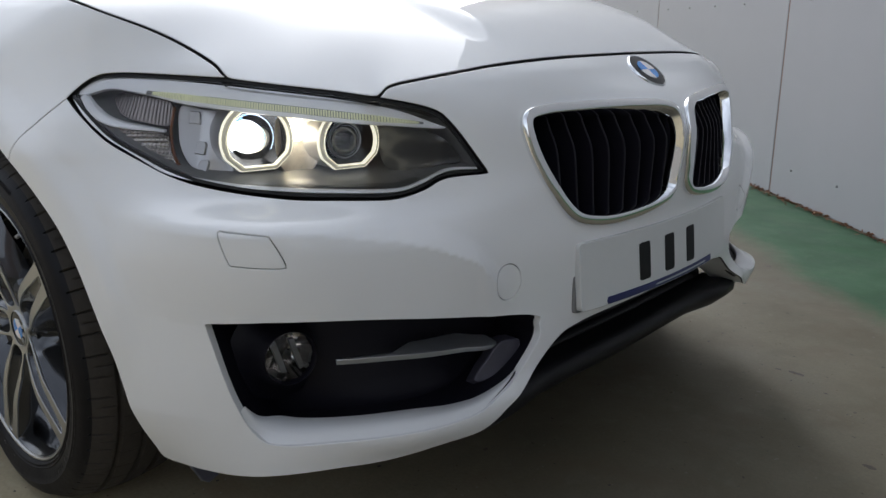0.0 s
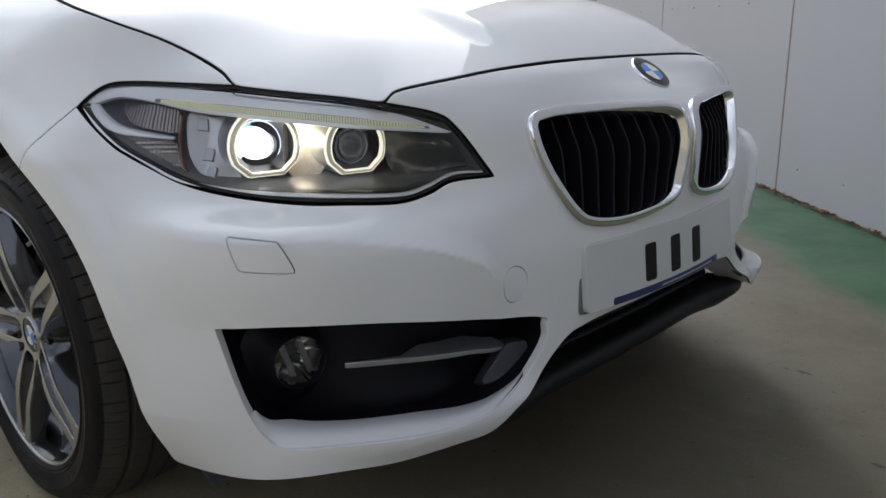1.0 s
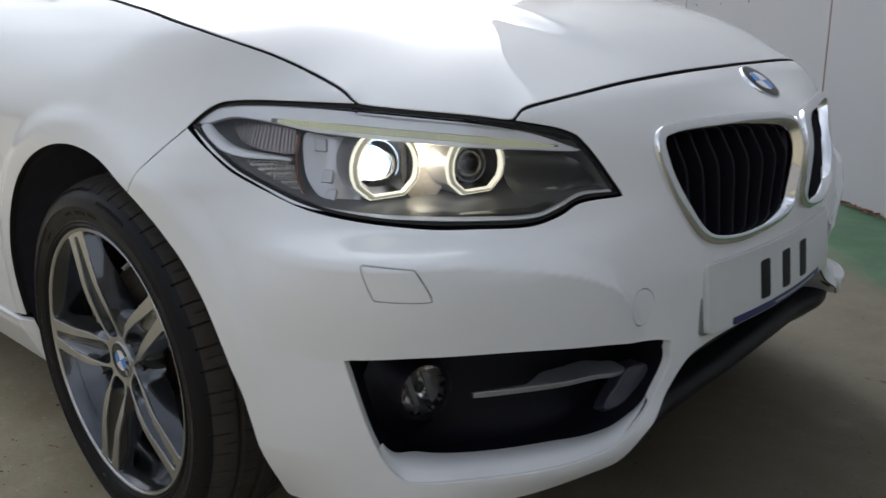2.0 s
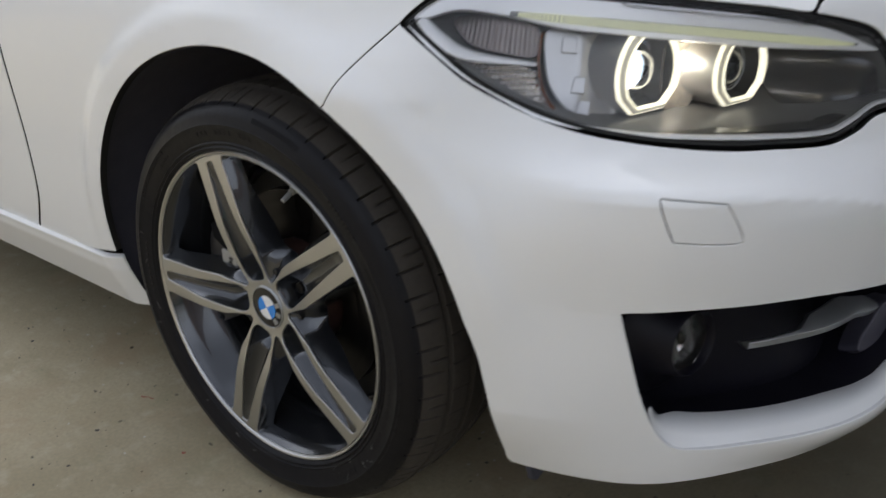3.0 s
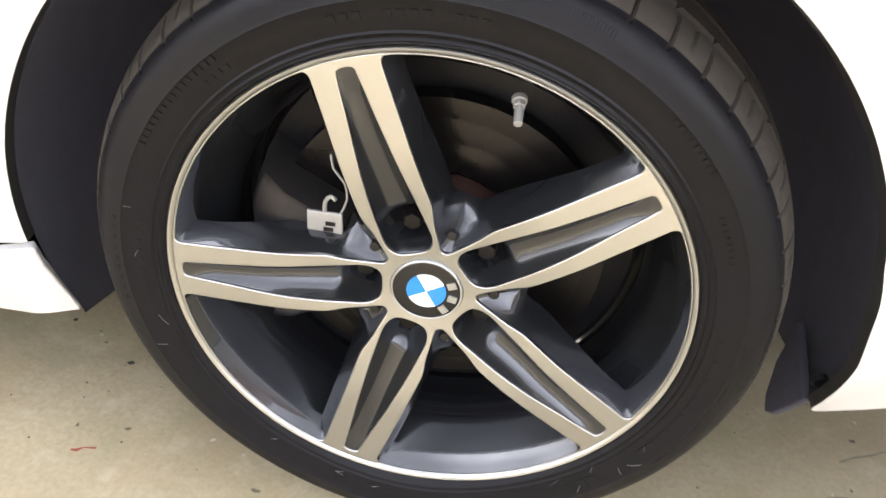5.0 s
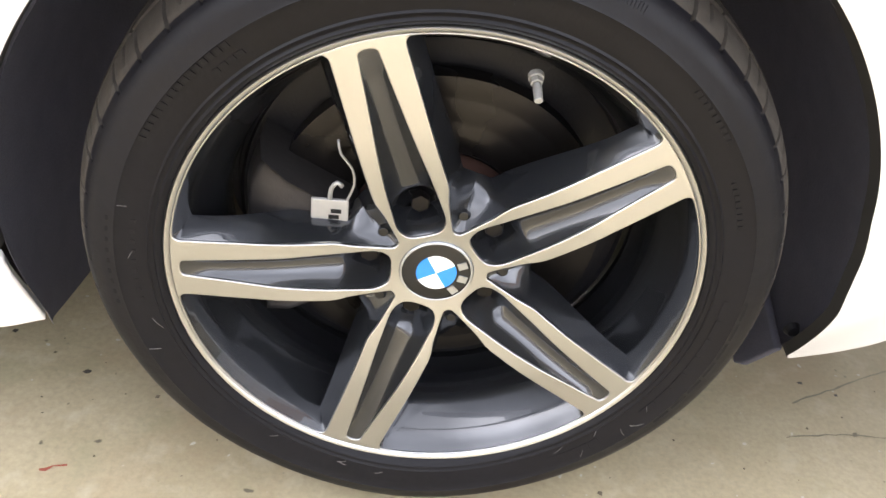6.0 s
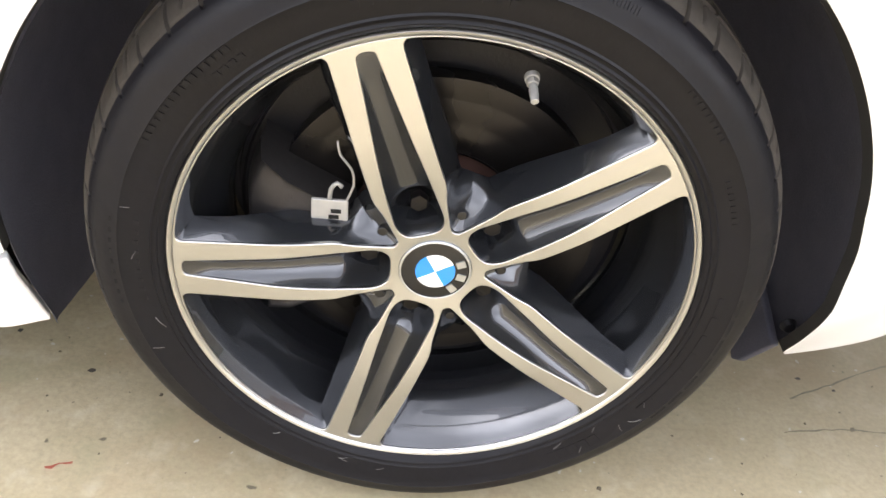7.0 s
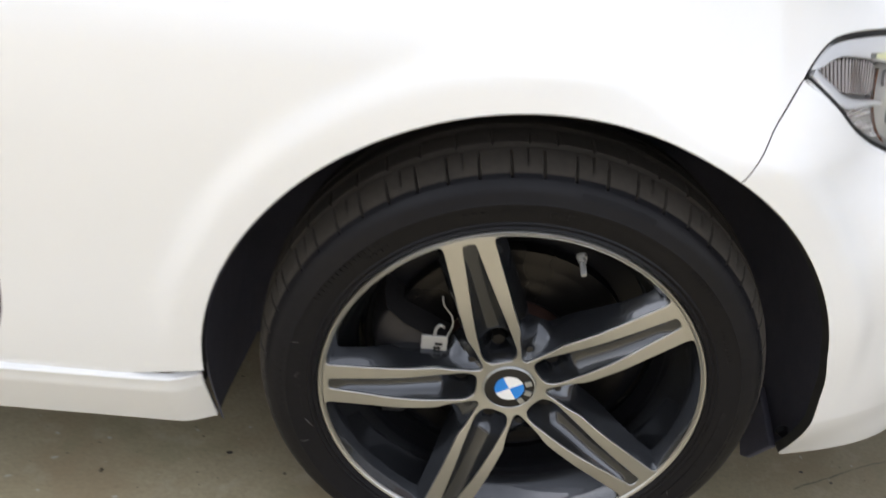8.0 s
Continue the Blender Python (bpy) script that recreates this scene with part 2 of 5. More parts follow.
def s_of_w(w):
    return float(np.interp(-w, -PLAN_W, PLAN_S))


def pchip(xs, ys):
    """A monotone cubic through the points, straight beyond its ends."""
    xs, ys = np.asarray(xs, float), np.asarray(ys, float)
    h, d = np.diff(xs), np.diff(ys) / np.diff(xs)
    m = np.zeros(len(xs))
    m[0], m[-1] = d[0], d[-1]
    for k in range(1, len(xs) - 1):
        if d[k - 1] * d[k] > 0:
            w1, w2 = 2 * h[k] + h[k - 1], h[k] + 2 * h[k - 1]
            m[k] = (w1 + w2) / (w1 / d[k - 1] + w2 / d[k])

    def value(x):
        x = np.asarray(x, float)
        k = np.clip(np.searchsorted(xs, x) - 1, 0, len(xs) - 2)
        t = (np.clip(x, xs[0], xs[-1]) - xs[k]) / h[k]
        y = (2 * t**3 - 3 * t**2 + 1) * ys[k] + (t**3 - 2 * t**2 + t) * h[k] * m[k] + (3 * t**2 - 2 * t**3) * ys[k + 1] + (t**3 - t**2) * h[k] * m[k + 1]
        return y + np.where(x < xs[0], (x - xs[0]) * m[0], 0) + np.where(x > xs[-1], (x - xs[-1]) * m[-1], 0)

    return value


# station along the plan curve, then heights and insets of the skin there
STATIONS = [
    (-0.90, pchip((0.17, 0.30, 0.45, 0.62, 0.72, 0.80, 0.88, 0.95), (0.09, 0.035, 0.02, 0.01, 0.02, 0.05, 0.11, 0.20))),
    (0.0, pchip((0.17, 0.30, 0.45, 0.62, 0.70, 0.76, 0.83, 0.88, 0.92), (0.06, 0.02, 0.012, 0.008, 0.016, 0.037, 0.085, 0.15, 0.22))),
    (s_of_x(0.25), pchip((0.17, 0.185, 0.287, 0.292, 0.30, 0.42, 0.55, 0.63, 0.67, 0.71, 0.76, 0.834, 0.88), (0.05, 0.042, 0.0028, 0.0018, 0.001, 0.0, 0.001, 0.006, 0.025, 0.054, 0.08, 0.113, 0.17))),
    (s_of_x(0.40), pchip((0.17, 0.185, 0.279, 0.284, 0.30, 0.42, 0.50, 0.555, 0.605, 0.628, 0.74, 0.78, 0.84), (0.05, 0.042, 0.0028, 0.0018, 0.0008, -0.003, 0.004, 0.022, 0.058, 0.073, 0.115, 0.15, 0.20))),
    (s_of_x(0.565), pchip((0.17, 0.19, 0.25, 0.30, 0.43, 0.548, 0.557, 0.586, 0.602, 0.66, 0.74, 0.78), (0.018, 0.008, 0.0, -0.003, -0.018, -0.001, 0.007, 0.068, 0.077, 0.09, 0.12, 0.17))),
    (s_of_w(0.58), pchip((0.17, 0.21, 0.26, 0.30, 0.42, 0.52, 0.545, 0.58, 0.66, 0.715, 0.76), (0.025, 0.002, -0.024, -0.015, 0.0, 0.015, 0.028, 0.062, 0.085, 0.10, 0.15))),
    (s_of_w(0.42), pchip((0.17, 0.21, 0.265, 0.30, 0.40, 0.47, 0.55, 0.60, 0.68, 0.73, 0.76), (0.045, 0.012, -0.004, 0.008, 0.02, 0.022, 0.035, 0.053, 0.07, 0.10, 0.14))),
    (s_of_w(0.28), pchip((0.17, 0.21, 0.26, 0.37, 0.47, 0.55, 0.62, 0.68, 0.74, 0.77), (0.08, 0.05, 0.03, 0.02, 0.02, 0.03, 0.04, 0.055, 0.09, 0.14))),
    (S_END, pchip((0.17, 0.25, 0.37, 0.47, 0.55, 0.62, 0.67, 0.70, 0.73, 0.763, 0.78), (0.08, 0.04, 0.012, 0.006, 0.0, -0.004, 0.008, 0.034, 0.077, 0.117, 0.15))),
]


CREASE_S, CREASE_Z = (0.365, 0.48, 0.58, 0.634, 0.71, 0.793, 0.845, 0.91, 0.943, 0.975), (0.570, 0.561, 0.556, 0.553, 0.543, 0.529, 0.515, 0.487, 0.452, 0.42)


def smooth(t):
    t = np.clip(t, 0, 1)
    return t * t * (3 - 2 * t)


def inset(s, z):
    s, z = np.asarray(s, float), np.asarray(z, float)
    t = np.where(s > S_END, 2 * S_END - s, s)
    at = np.array([k for k, _ in STATIONS])
    v = np.stack([f(z) for _, f in STATIONS])
    k = np.clip(np.searchsorted(at, t) - 1, 0, len(at) - 2)
    h = at[k + 1] - at[k]
    u = np.clip((t - at[k]) / h, 0, 1)
    pick = lambda n: np.take_along_axis(v, np.clip(n, 0, len(at) - 1)[None], 0)[0]  # noqa: E731
    y0, y1, ya, yb = pick(k), pick(k + 1), pick(k - 1), pick(k + 2)
    m0 = np.where(k > 0, (y1 - ya) / (at[k + 1] - at[np.clip(k - 1, 0, None)]), (y1 - y0) / h)
    m1 = np.where(k + 2 < len(at), (yb - y0) / (at[np.clip(k + 2, None, len(at) - 1)] - at[k]), 0.0)
    y = (2 * u**3 - 3 * u**2 + 1) * y0 + (u**3 - 2 * u**2 + u) * h * m0 + (3 * u**2 - 2 * u**3) * y1 + (u**3 - u**2) * h * m1
    # a sharp crease runs round the bumper, and the skin falls away below it
    under_ = np.interp(t, CREASE_S, CREASE_Z) - z
    below_ = (-0.006 + 0.115 * np.minimum(under_, 0.135)) * (1 - smooth((under_ - 0.135) / 0.12))
    above_ = -0.006 * (1 - smooth(-under_ / 0.035))
    below_ = below_ - 0.007 * np.clip(1 - under_ / 0.11, 0, 1)
    above_ = above_ - 0.007 * np.exp(np.minimum(under_, 0) / 0.026)
    bend_ = smooth(under_ / 0.008 + 0.5)
    y = y + (below_ * bend_ + above_ * (1 - bend_)) * smooth((t - 0.37) / 0.11) * smooth((0.985 - t) / 0.07)
    x = plan_point(t)[0]
    r = np.hypot(x, z - AXLE_Z)
    return y - 0.0075 * (1 - smooth((r - 0.398) / 0.036)) * np.where(t < 0.6, 1, 0) * smooth((z - 0.27) / 0.2)


def skin(s, z, depth=0.0):
    """Points of the skin, depth metres behind it."""
    s, z = np.broadcast_arrays(np.asarray(s, float), np.asarray(z, float))
    x, y, nx, ny = plan_point(s)
    d = inset(s, z) + depth
    return np.stack([x - nx * d, y - ny * d, z], -1)


def mesh_object(name, verts, faces, mat, parent=None, normals=None, flat=False, label="", kind=""):
    """One mesh object, whose places are given in the world; parent: the thing or part that it belongs to."""
    verts = np.asarray(verts, float)
    base = Vector((0, 0, 0))
    if parent is not None:
        base = parent["base"] if "base" in parent else (0, 0, 0)
        base = Vector(base)
    me = bpy.data.meshes.new(name)
    me.from_pydata((verts - np.array(base)).tolist(), [], [list(map(int, f)) for f in faces])
    if not flat:
        me.shade_smooth()
    if normals is not None:
        me.normals_split_custom_set_from_vertices([Vector(n) for n in normals])
    me.materials.append(mat)
    me.validate()
    ob = new(name, me)
    if parent is not None:
        ob.parent = parent
        ob["base"] = tuple(base)
    if label or kind:
        tagged(ob, label=label, kind=kind)
    return ob


def thing(name, at, label, category, group="", kind=""):
    """The Empty at a thing's base."""
    ob = new(name)
    ob.location = at
    ob["base"] = tuple(at)
    ob.empty_display_size = 0.05
    return tagged(ob, label, category, group, kind)


def part(name, bm, mat, parent, label=""):
    """Links a bmesh, in world places, as one mesh under a thing or a part."""
    bm.verts.index_update()
    v = [tuple(p.co) for p in bm.verts]
    f = [[p.index for p in face.verts] for face in bm.faces]
    bm.free()
    return mesh_object(name, v, f, mat, parent, flat=True, label=label)


def bevelled(ob, width=0.002, segments=2):
    mod = ob.modifiers.new("bevel", "BEVEL")
    mod.width, mod.segments, mod.limit_method = width, segments, "ANGLE"
    for p in ob.data.polygons:
        p.use_smooth = True
    ob.modifiers.new("normals", "WEIGHTED_NORMAL")
    return ob


def box_bm(x0, x1, y0, y1, z0, z1):
    bm = bmesh.new()
    bmesh.ops.create_cube(bm, size=1.0, matrix=Matrix.Translation(((x0 + x1) / 2, (y0 + y1) / 2, (z0 + z1) / 2)) @ Matrix.Diagonal((x1 - x0, y1 - y0, z1 - z0, 1)))
    return bm


def curve_points(points, closed=True, step=0.008, corners=()):
    """A smooth line through a few points; those listed in corners stay sharp."""
    p = np.asarray(points, float)
    n = len(p)
    out = []
    for i in range(n if closed else n - 1):
        a, b = p[i], p[(i + 1) % n]
        before = p[i - 1] if closed or i > 0 else a
        after = p[(i + 2) % n] if closed or i + 2 < n else b
        ma = (b - a) if i in corners else (b - before) / 2
        mb = (b - a) if (i + 1) % n in corners else (after - a) / 2
        k = max(2, int(np.linalg.norm(b - a) / step))
        for t in np.arange(k) / k:
            out.append((2 * t**3 - 3 * t**2 + 1) * a + (t**3 - 2 * t**2 + t) * ma + (3 * t**2 - 2 * t**3) * b + (t**3 - t**2) * mb)
    if not closed:
        out.append(p[-1])
    return np.array(out)


def inside(poly, pts):
    x, y = pts[:, 0], pts[:, 1]
    hit = np.zeros(len(pts), bool)
    for a, b in zip(poly, np.roll(poly, -1, 0)):
        cross = (a[1] > y) != (b[1] > y)
        hit ^= cross & (x < (b[0] - a[0]) * (y - a[1]) / (b[1] - a[1] + 1e-15) + a[0])
    return hit


def distance_to(line, q):
    """Distance of each point q from a closed line."""
    a, b = line, np.roll(line, -1, 0)
    d = b - a
    near = np.full(len(q), 9.0)
    for k in range(0, len(a), 24):
        ak, dk = a[None, k : k + 24], d[None, k : k + 24]
        w = q[:, None] - ak
        t = np.clip((w * dk).sum(2) / ((dk * dk).sum(2) + 1e-15), 0, 1)
        near = np.minimum(near, np.min(np.linalg.norm(w - t[..., None] * dk, axis=2), axis=1))
    return near


def area(poly):
    x, y = poly.T
    return 0.5 * float(np.sum(x * np.roll(y, -1) - np.roll(x, -1) * y))


def grown(poly, by):
    """The closed line moved outwards by so many metres."""
    if area(poly) < 0:
        poly = poly[::-1]
    a = poly - np.roll(poly, 1, 0)
    b = np.roll(poly, -1, 0) - poly
    n = a / (np.linalg.norm(a, axis=1, keepdims=True) + 1e-12) + b / (np.linalg.norm(b, axis=1, keepdims=True) + 1e-12)
    n = np.stack([n[:, 1], -n[:, 0]], 1)
    n /= np.linalg.norm(n, axis=1, keepdims=True) + 1e-12
    return poly + by * n


def spaced(poly, step):
    """The closed line with points at even steps."""
    p = np.vstack([poly, poly[:1]])
    length = np.r_[0, np.cumsum(np.linalg.norm(np.diff(p, axis=0), axis=1))]
    at = np.linspace(0, length[-1], max(8, int(length[-1] / step)) + 1)[:-1]
    return np.stack([np.interp(at, length, p[:, k]) for k in (0, 1)], 1)


def frame_of(f, uv):
    """Places, normals and the two tangents of a surface f(u, v)."""
    e = 1e-4
    u, v = uv[:, 0], uv[:, 1]
    tu = (f(u + e, v) - f(u - e, v)) / (2 * e)
    tv = (f(u, v + e) - f(u, v - e)) / (2 * e)
    n = np.cross(tu, tv)
    n /= np.linalg.norm(n, axis=1, keepdims=True) + 1e-12
    return f(u, v), n, tu, tv


def filled(outline, holes, step):
    """Triangles that fill a flat outline with holes, on an even grid."""
    from mathutils.geometry import delaunay_2d_cdt

    loops = [outline, *holes]
    edge = np.vstack(loops)
    lo, hi = outline.min(0), outline.max(0)
    gx, gy = np.meshgrid(np.arange(lo[0], hi[0], step), np.arange(lo[1], hi[1], step * 0.9), indexing="ij")
    gx = gx + step * 0.5 * (np.arange(gx.shape[1]) % 2)[None]
    grid = np.stack([gx.ravel(), gy.ravel()], 1)
    keep = inside(outline, grid)
    for h in holes:
        keep &= ~inside(h, grid)
    grid = grid[keep]
    near = np.full(len(grid), 9.0)
    for k in range(0, len(edge), 64):
        near = np.minimum(near, np.min(np.linalg.norm(grid[:, None] - edge[None, k : k + 64], axis=2), axis=1))
    grid = grid[near > step * 0.45]
    pts = np.vstack([edge, grid])
    lines, at = [], 0
    for l in loops:
        lines += [(at + k, at + (k + 1) % len(l)) for k in range(len(l))]
        at += len(l)
    out = delaunay_2d_cdt([Vector(p) for p in pts.tolist()], lines, [], 0, 1e-7)
    v = np.array([tuple(p) for p in out[0]])
    t = np.array([q for q in out[2] if len(q) == 3])
    c = v[t].mean(1)
    keep = inside(outline, c)
    for h in holes:
        keep &= ~inside(h, c)
    t = t[keep]
    a, b, c = v[t[:, 0]], v[t[:, 1]], v[t[:, 2]]
    turn = (b - a)[:, 0] * (c - a)[:, 1] - (b - a)[:, 1] * (c - a)[:, 0]
    t[turn < 0] = t[turn < 0][:, ::-1]
    return v, t


def panel(name, outline, mat, parent, f=skin, holes=(), step=0.012, gap=0.0018, edge=0.0016, deep=0.014, label="", kind="", fine=0.006, flange=None):
    """A sheet on the surface f(u, v) inside an outline, with rounded edges turned in all round."""
    outer = spaced(grown(outline, -gap - edge), fine)
    inner = [spaced(grown(h, gap + edge), fine) for h in holes]
    v, t = filled(outer, inner, step)
    place, n, *_ = frame_of(f, v)
    verts, norms, faces = [place], [n], [t.tolist()]
    count = len(place)
    for k, loop in enumerate([outer, *inner]):
        loop = loop if area(loop) > 0 else loop[::-1]
        sign = 1 if k == 0 else -1
        p, n, tu, tv = frame_of(f, loop)
        o = grown(loop, 1.0) - loop
        o = sign * o
        out = tu * o[:, :1] + tv * o[:, 1:]
        out /= np.linalg.norm(out, axis=1, keepdims=True) + 1e-12
        rings = [(p, n), (p + out * edge * 0.7 - n * edge * 0.3, n + out), (p + out * edge - n * edge, out), (p + out * edge - n * deep, out)]
        m = len(loop)
        for q, w in rings:
            verts.append(q)
            norms.append(w / np.linalg.norm(w, axis=1, keepdims=True))
        fl = []
        for r in range(3):
            for i in range(m):
                a, b, c, d = count + r * m + i, count + r * m + (i + 1) % m, count + (r + 1) * m + (i + 1) % m, count + (r + 1) * m + i
                fl.append([a, d, c, b] if sign > 0 else [a, b, c, d])
        faces.append(fl)
        count += 4 * m
    ob = mesh_object(name, np.vstack(verts), sum(faces, []), mat, parent, np.vstack(norms), label=label, kind=kind)
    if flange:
        # the turned-in edge is coloured dark, in place of the shade inside the gap
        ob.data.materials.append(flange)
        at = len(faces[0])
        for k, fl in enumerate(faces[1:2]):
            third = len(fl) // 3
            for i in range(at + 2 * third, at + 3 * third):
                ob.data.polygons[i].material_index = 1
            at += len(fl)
    return ob


def swept(name, path, section, mat, parent, closed=True, label="", out=None):
    """A section of (across, out) points carried along a line of places; out: the outward direction at each place."""
    path = np.asarray(path, float)
    n = len(path)
    along = np.roll(path, -1, 0) - np.roll(path, 1, 0)
    if not closed:
        along[0], along[-1] = path[1] - path[0], path[-1] - path[-2]
    along /= np.linalg.norm(along, axis=1, keepdims=True)
    out = out / np.linalg.norm(out, axis=1, keepdims=True)
    across = np.cross(out, along)
    across /= np.linalg.norm(across, axis=1, keepdims=True)
    k = len(section)
    verts = np.concatenate([path + across * a + out * b for a, b in section])
    faces = []
    for j in range(k):
        j2 = (j + 1) % k
        for i in range(n if closed else n - 1):
            i2 = (i + 1) % n
            faces.append([j * n + i, j * n + i2, j2 * n + i2, j2 * n + i])
    if not closed:
        faces.append([j * n for j in range(k)])
        faces.append([j * n + n - 1 for j in range(k)][::-1])
    ob = mesh_object(name, verts, faces, mat, parent, label=label)
    bm = bmesh.new()
    bm.from_mesh(ob.data)
    bmesh.ops.recalc_face_normals(bm, faces=bm.faces)
    bm.to_mesh(ob.data)
    bm.free()
    ob.data.shade_smooth()
    return ob


def turned(name, profile, mat, parent, centre, segments=96, closed=False, label="", axis="y", smooth_by=None):
    """A profile of (radius, outwards) turned round the wheel's axle; outwards is towards the kerb side, -y."""
    a = np.linspace(0, 2 * math.pi, segments, endpoint=False)
    pr = np.asarray(profile, float)
    verts, faces = [], []
    for r, o in pr:
        verts.append(np.stack([centre[0] + r * np.sin(a), np.full(segments, centre[1] - o), centre[2] + r * np.cos(a)], 1))
    k = len(pr)
    for j in range(k if closed else k - 1):
        j2 = (j + 1) % k
        for i in range(segments):
            i2 = (i + 1) % segments
            faces.append([j * segments + i, j * segments + i2, j2 * segments + i2, j2 * segments + i])
    ob = mesh_object(name, np.vstack(verts), faces, mat, parent, label=label)
    bm = bmesh.new()
    bm.from_mesh(ob.data)
    if not closed and pr[0][0] < 1e-6:
        bmesh.ops.remove_doubles(bm, verts=bm.verts, dist=1e-6)
    bmesh.ops.recalc_face_normals(bm, faces=bm.faces)
    bm.to_mesh(ob.data)
    bm.free()
    if smooth_by:
        ob.data.shade_smooth()
        ob.data.set_sharp_from_angle(angle=radians(smooth_by))
    return ob


# ---- setting ----
WALL_AT, WALL_ALONG = Vector((-0.052, 2.733, 0.0)), Vector((0.7247, -0.6890, 0.0))
WALL_BACK = Vector((0.6890, 0.7247, 0.0))  # away from the car


def wall_place(along, out, z):
    """A place by its distance along the wall from a joint, its distance in front of the wall, and its height."""
    p = WALL_AT + WALL_ALONG * along - WALL_BACK * out
    return (p.x, p.y, z)


def floor_sheet():
    v = [(-40, -40, 0), (40, -40, 0), (40, 40, 0), (-40, 40, 0)]
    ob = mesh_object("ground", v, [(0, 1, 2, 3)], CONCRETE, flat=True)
    return tagged(ob, "worn beige concrete floor with a green painted strip along the wall", "floor", kind="structure")


def back_wall():
    wall = None
    height, width = 7.0, 1.893
    for k in range(-2, 4):
        a0, a1 = k * width + 0.006, (k + 1) * width - 0.006
        p = [wall_place(a, o, z) for z in (0.008, height) for o in (0.0, -0.08) for a in (a0, a1)]
        f = [(0, 1, 5, 4), (2, 6, 7, 3), (0, 4, 6, 2), (1, 3, 7, 5), (4, 5, 7, 6), (0, 2, 3, 1)]
        if wall is None:
            backing = [wall_place(a, o, z) for z in (0.0, height) for o in (-0.003, -0.09) for a in (-3 * width, 5 * width)]
            wall = mesh_object("wall_north", backing, f, JOINT, flat=True)
            tagged(wall, "pale grey panelled wall with brown joints", "wall", kind="structure")
            wall["base"] = (0.0, 0.0, 0.0)
        piece = mesh_object("wall_panel", p, f, PANEL, wall, flat=True)
        bevelled(piece, 0.004, 2)
        for along in np.arange(0.2, width - 0.1, 0.40):
            for z in (0.153, 0.93, 1.65, 2.25):
                bm = bmesh.new()
                c = Vector(wall_place(k * width + along, 0.003, z))
                turn = Vector(-WALL_BACK).to_track_quat("Z", "Y").to_matrix().to_4x4()
                bmesh.ops.create_cone(bm, cap_ends=True, segments=8, radius1=0.007, radius2=0.004, depth=0.008, matrix=Matrix.Translation(c) @ turn)
                part("screw", bm, CLIP, wall)
    return wall


def leaf_litter():
    """Dry leaves swept up along the foot of the wall."""
    rng = random.Random(4)
    v, f = [], []
    for _ in range(420):
        a = rng.uniform(-1.2, 3.2)
        x, y, _ = wall_place(a, abs(rng.gauss(0.0, 0.018)) + 0.005, 0)
        size, yaw, tip = rng.uniform(0.006, 0.02), rng.uniform(0, 6.3), rng.uniform(0.0, 0.012)
        ca, sa = math.cos(yaw) * size, math.sin(yaw) * size
        n = len(v)
        z = 0.006 + rng.uniform(0, 0.008)
        v += [(x - ca, y - sa, z), (x + sa * 0.45, y - ca * 0.45, z + tip), (x + ca, y + sa, z + tip * 0.6), (x - sa * 0.45, y + ca * 0.45, z + tip * 1.2)]
        f += [(n, n + 1, n + 2), (n, n + 2, n + 3)]
    ob = mesh_object("leaf_litter", v, f, LEAF, flat=True)
    return tagged(ob, "dry brown leaves along the foot of the wall", "leaves", kind="stuff")


def far_wall():
    """A plain building that closes the yard opposite the car."""
    ob = part("wall_south", box_bm(-26.0, 14.0, -13.0, -11.0, 0.0, 3.9), FAR_WALL, None)
    return tagged(ob, "plain grey building across the yard", "wall", kind="structure")


FAR_WALL = material("grey_render", (0.21, 0.205, 0.20), 0.8, grain=0.15, scale=3)
floor_sheet()
far_wall()
back_wall()
leaf_litter()


def floor_line(name, pts, width, mat, label, category):
    """A narrow crack or stain laid on the floor."""
    c = curve_points(pts, closed=False, step=0.01)
    g = np.gradient(c, axis=0)
    g /= np.linalg.norm(g, axis=1, keepdims=True)
    n = np.stack([-g[:, 1], g[:, 0]], 1)
    rng = np.random.RandomState(len(pts) * 7 + int(abs(c[0, 0]) * 1000))
    w = width * (0.35 + 0.9 * rng.rand(len(c)))[:, None]
    wob = n * (rng.rand(len(c), 1) - 0.5) * width * 1.6
    a, b = c + n * w + wob, c - n * w + wob
    k = len(c)
    v = np.vstack([np.c_[a, np.full(k, 0.0012)], np.c_[b, np.full(k, 0.0012)]])
    return tagged(mesh_object(name, v, [(i, i + 1, k + i + 1, k + i) for i in range(k - 1)], mat, flat=True), label, category, kind="structure")


CRACK = material("crack_dirt", (0.125, 0.11, 0.075), 0.9, grain=0.4, scale=80)
FLECK = material("red_fleck", (0.25, 0.06, 0.035), 0.7, grain=0.3, scale=80)
floor_line("floor_crack", [(0.50, -0.68), (0.58, -0.645), (0.66, -0.61), (0.80, -0.56), (1.0, -0.52)], 0.0016, CRACK, "thin dark crack in the concrete", "crack")
floor_line("floor_crack", [(0.47, -0.74), (0.56, -0.73), (0.66, -0.74), (0.80, -0.77)], 0.0012, CRACK, "thin dark crack in the concrete", "crack")
floor_line("paint_fleck", [(-0.398, -0.848), (-0.385, -0.842), (-0.372, -0.838)], 0.0022, FLECK, "small red paint fleck on the floor", "fleck")
floor_line("paint_fleck", [(-0.19, -0.905), (-0.186, -0.90)], 0.003, FLECK, "small red paint fleck on the floor", "fleck")


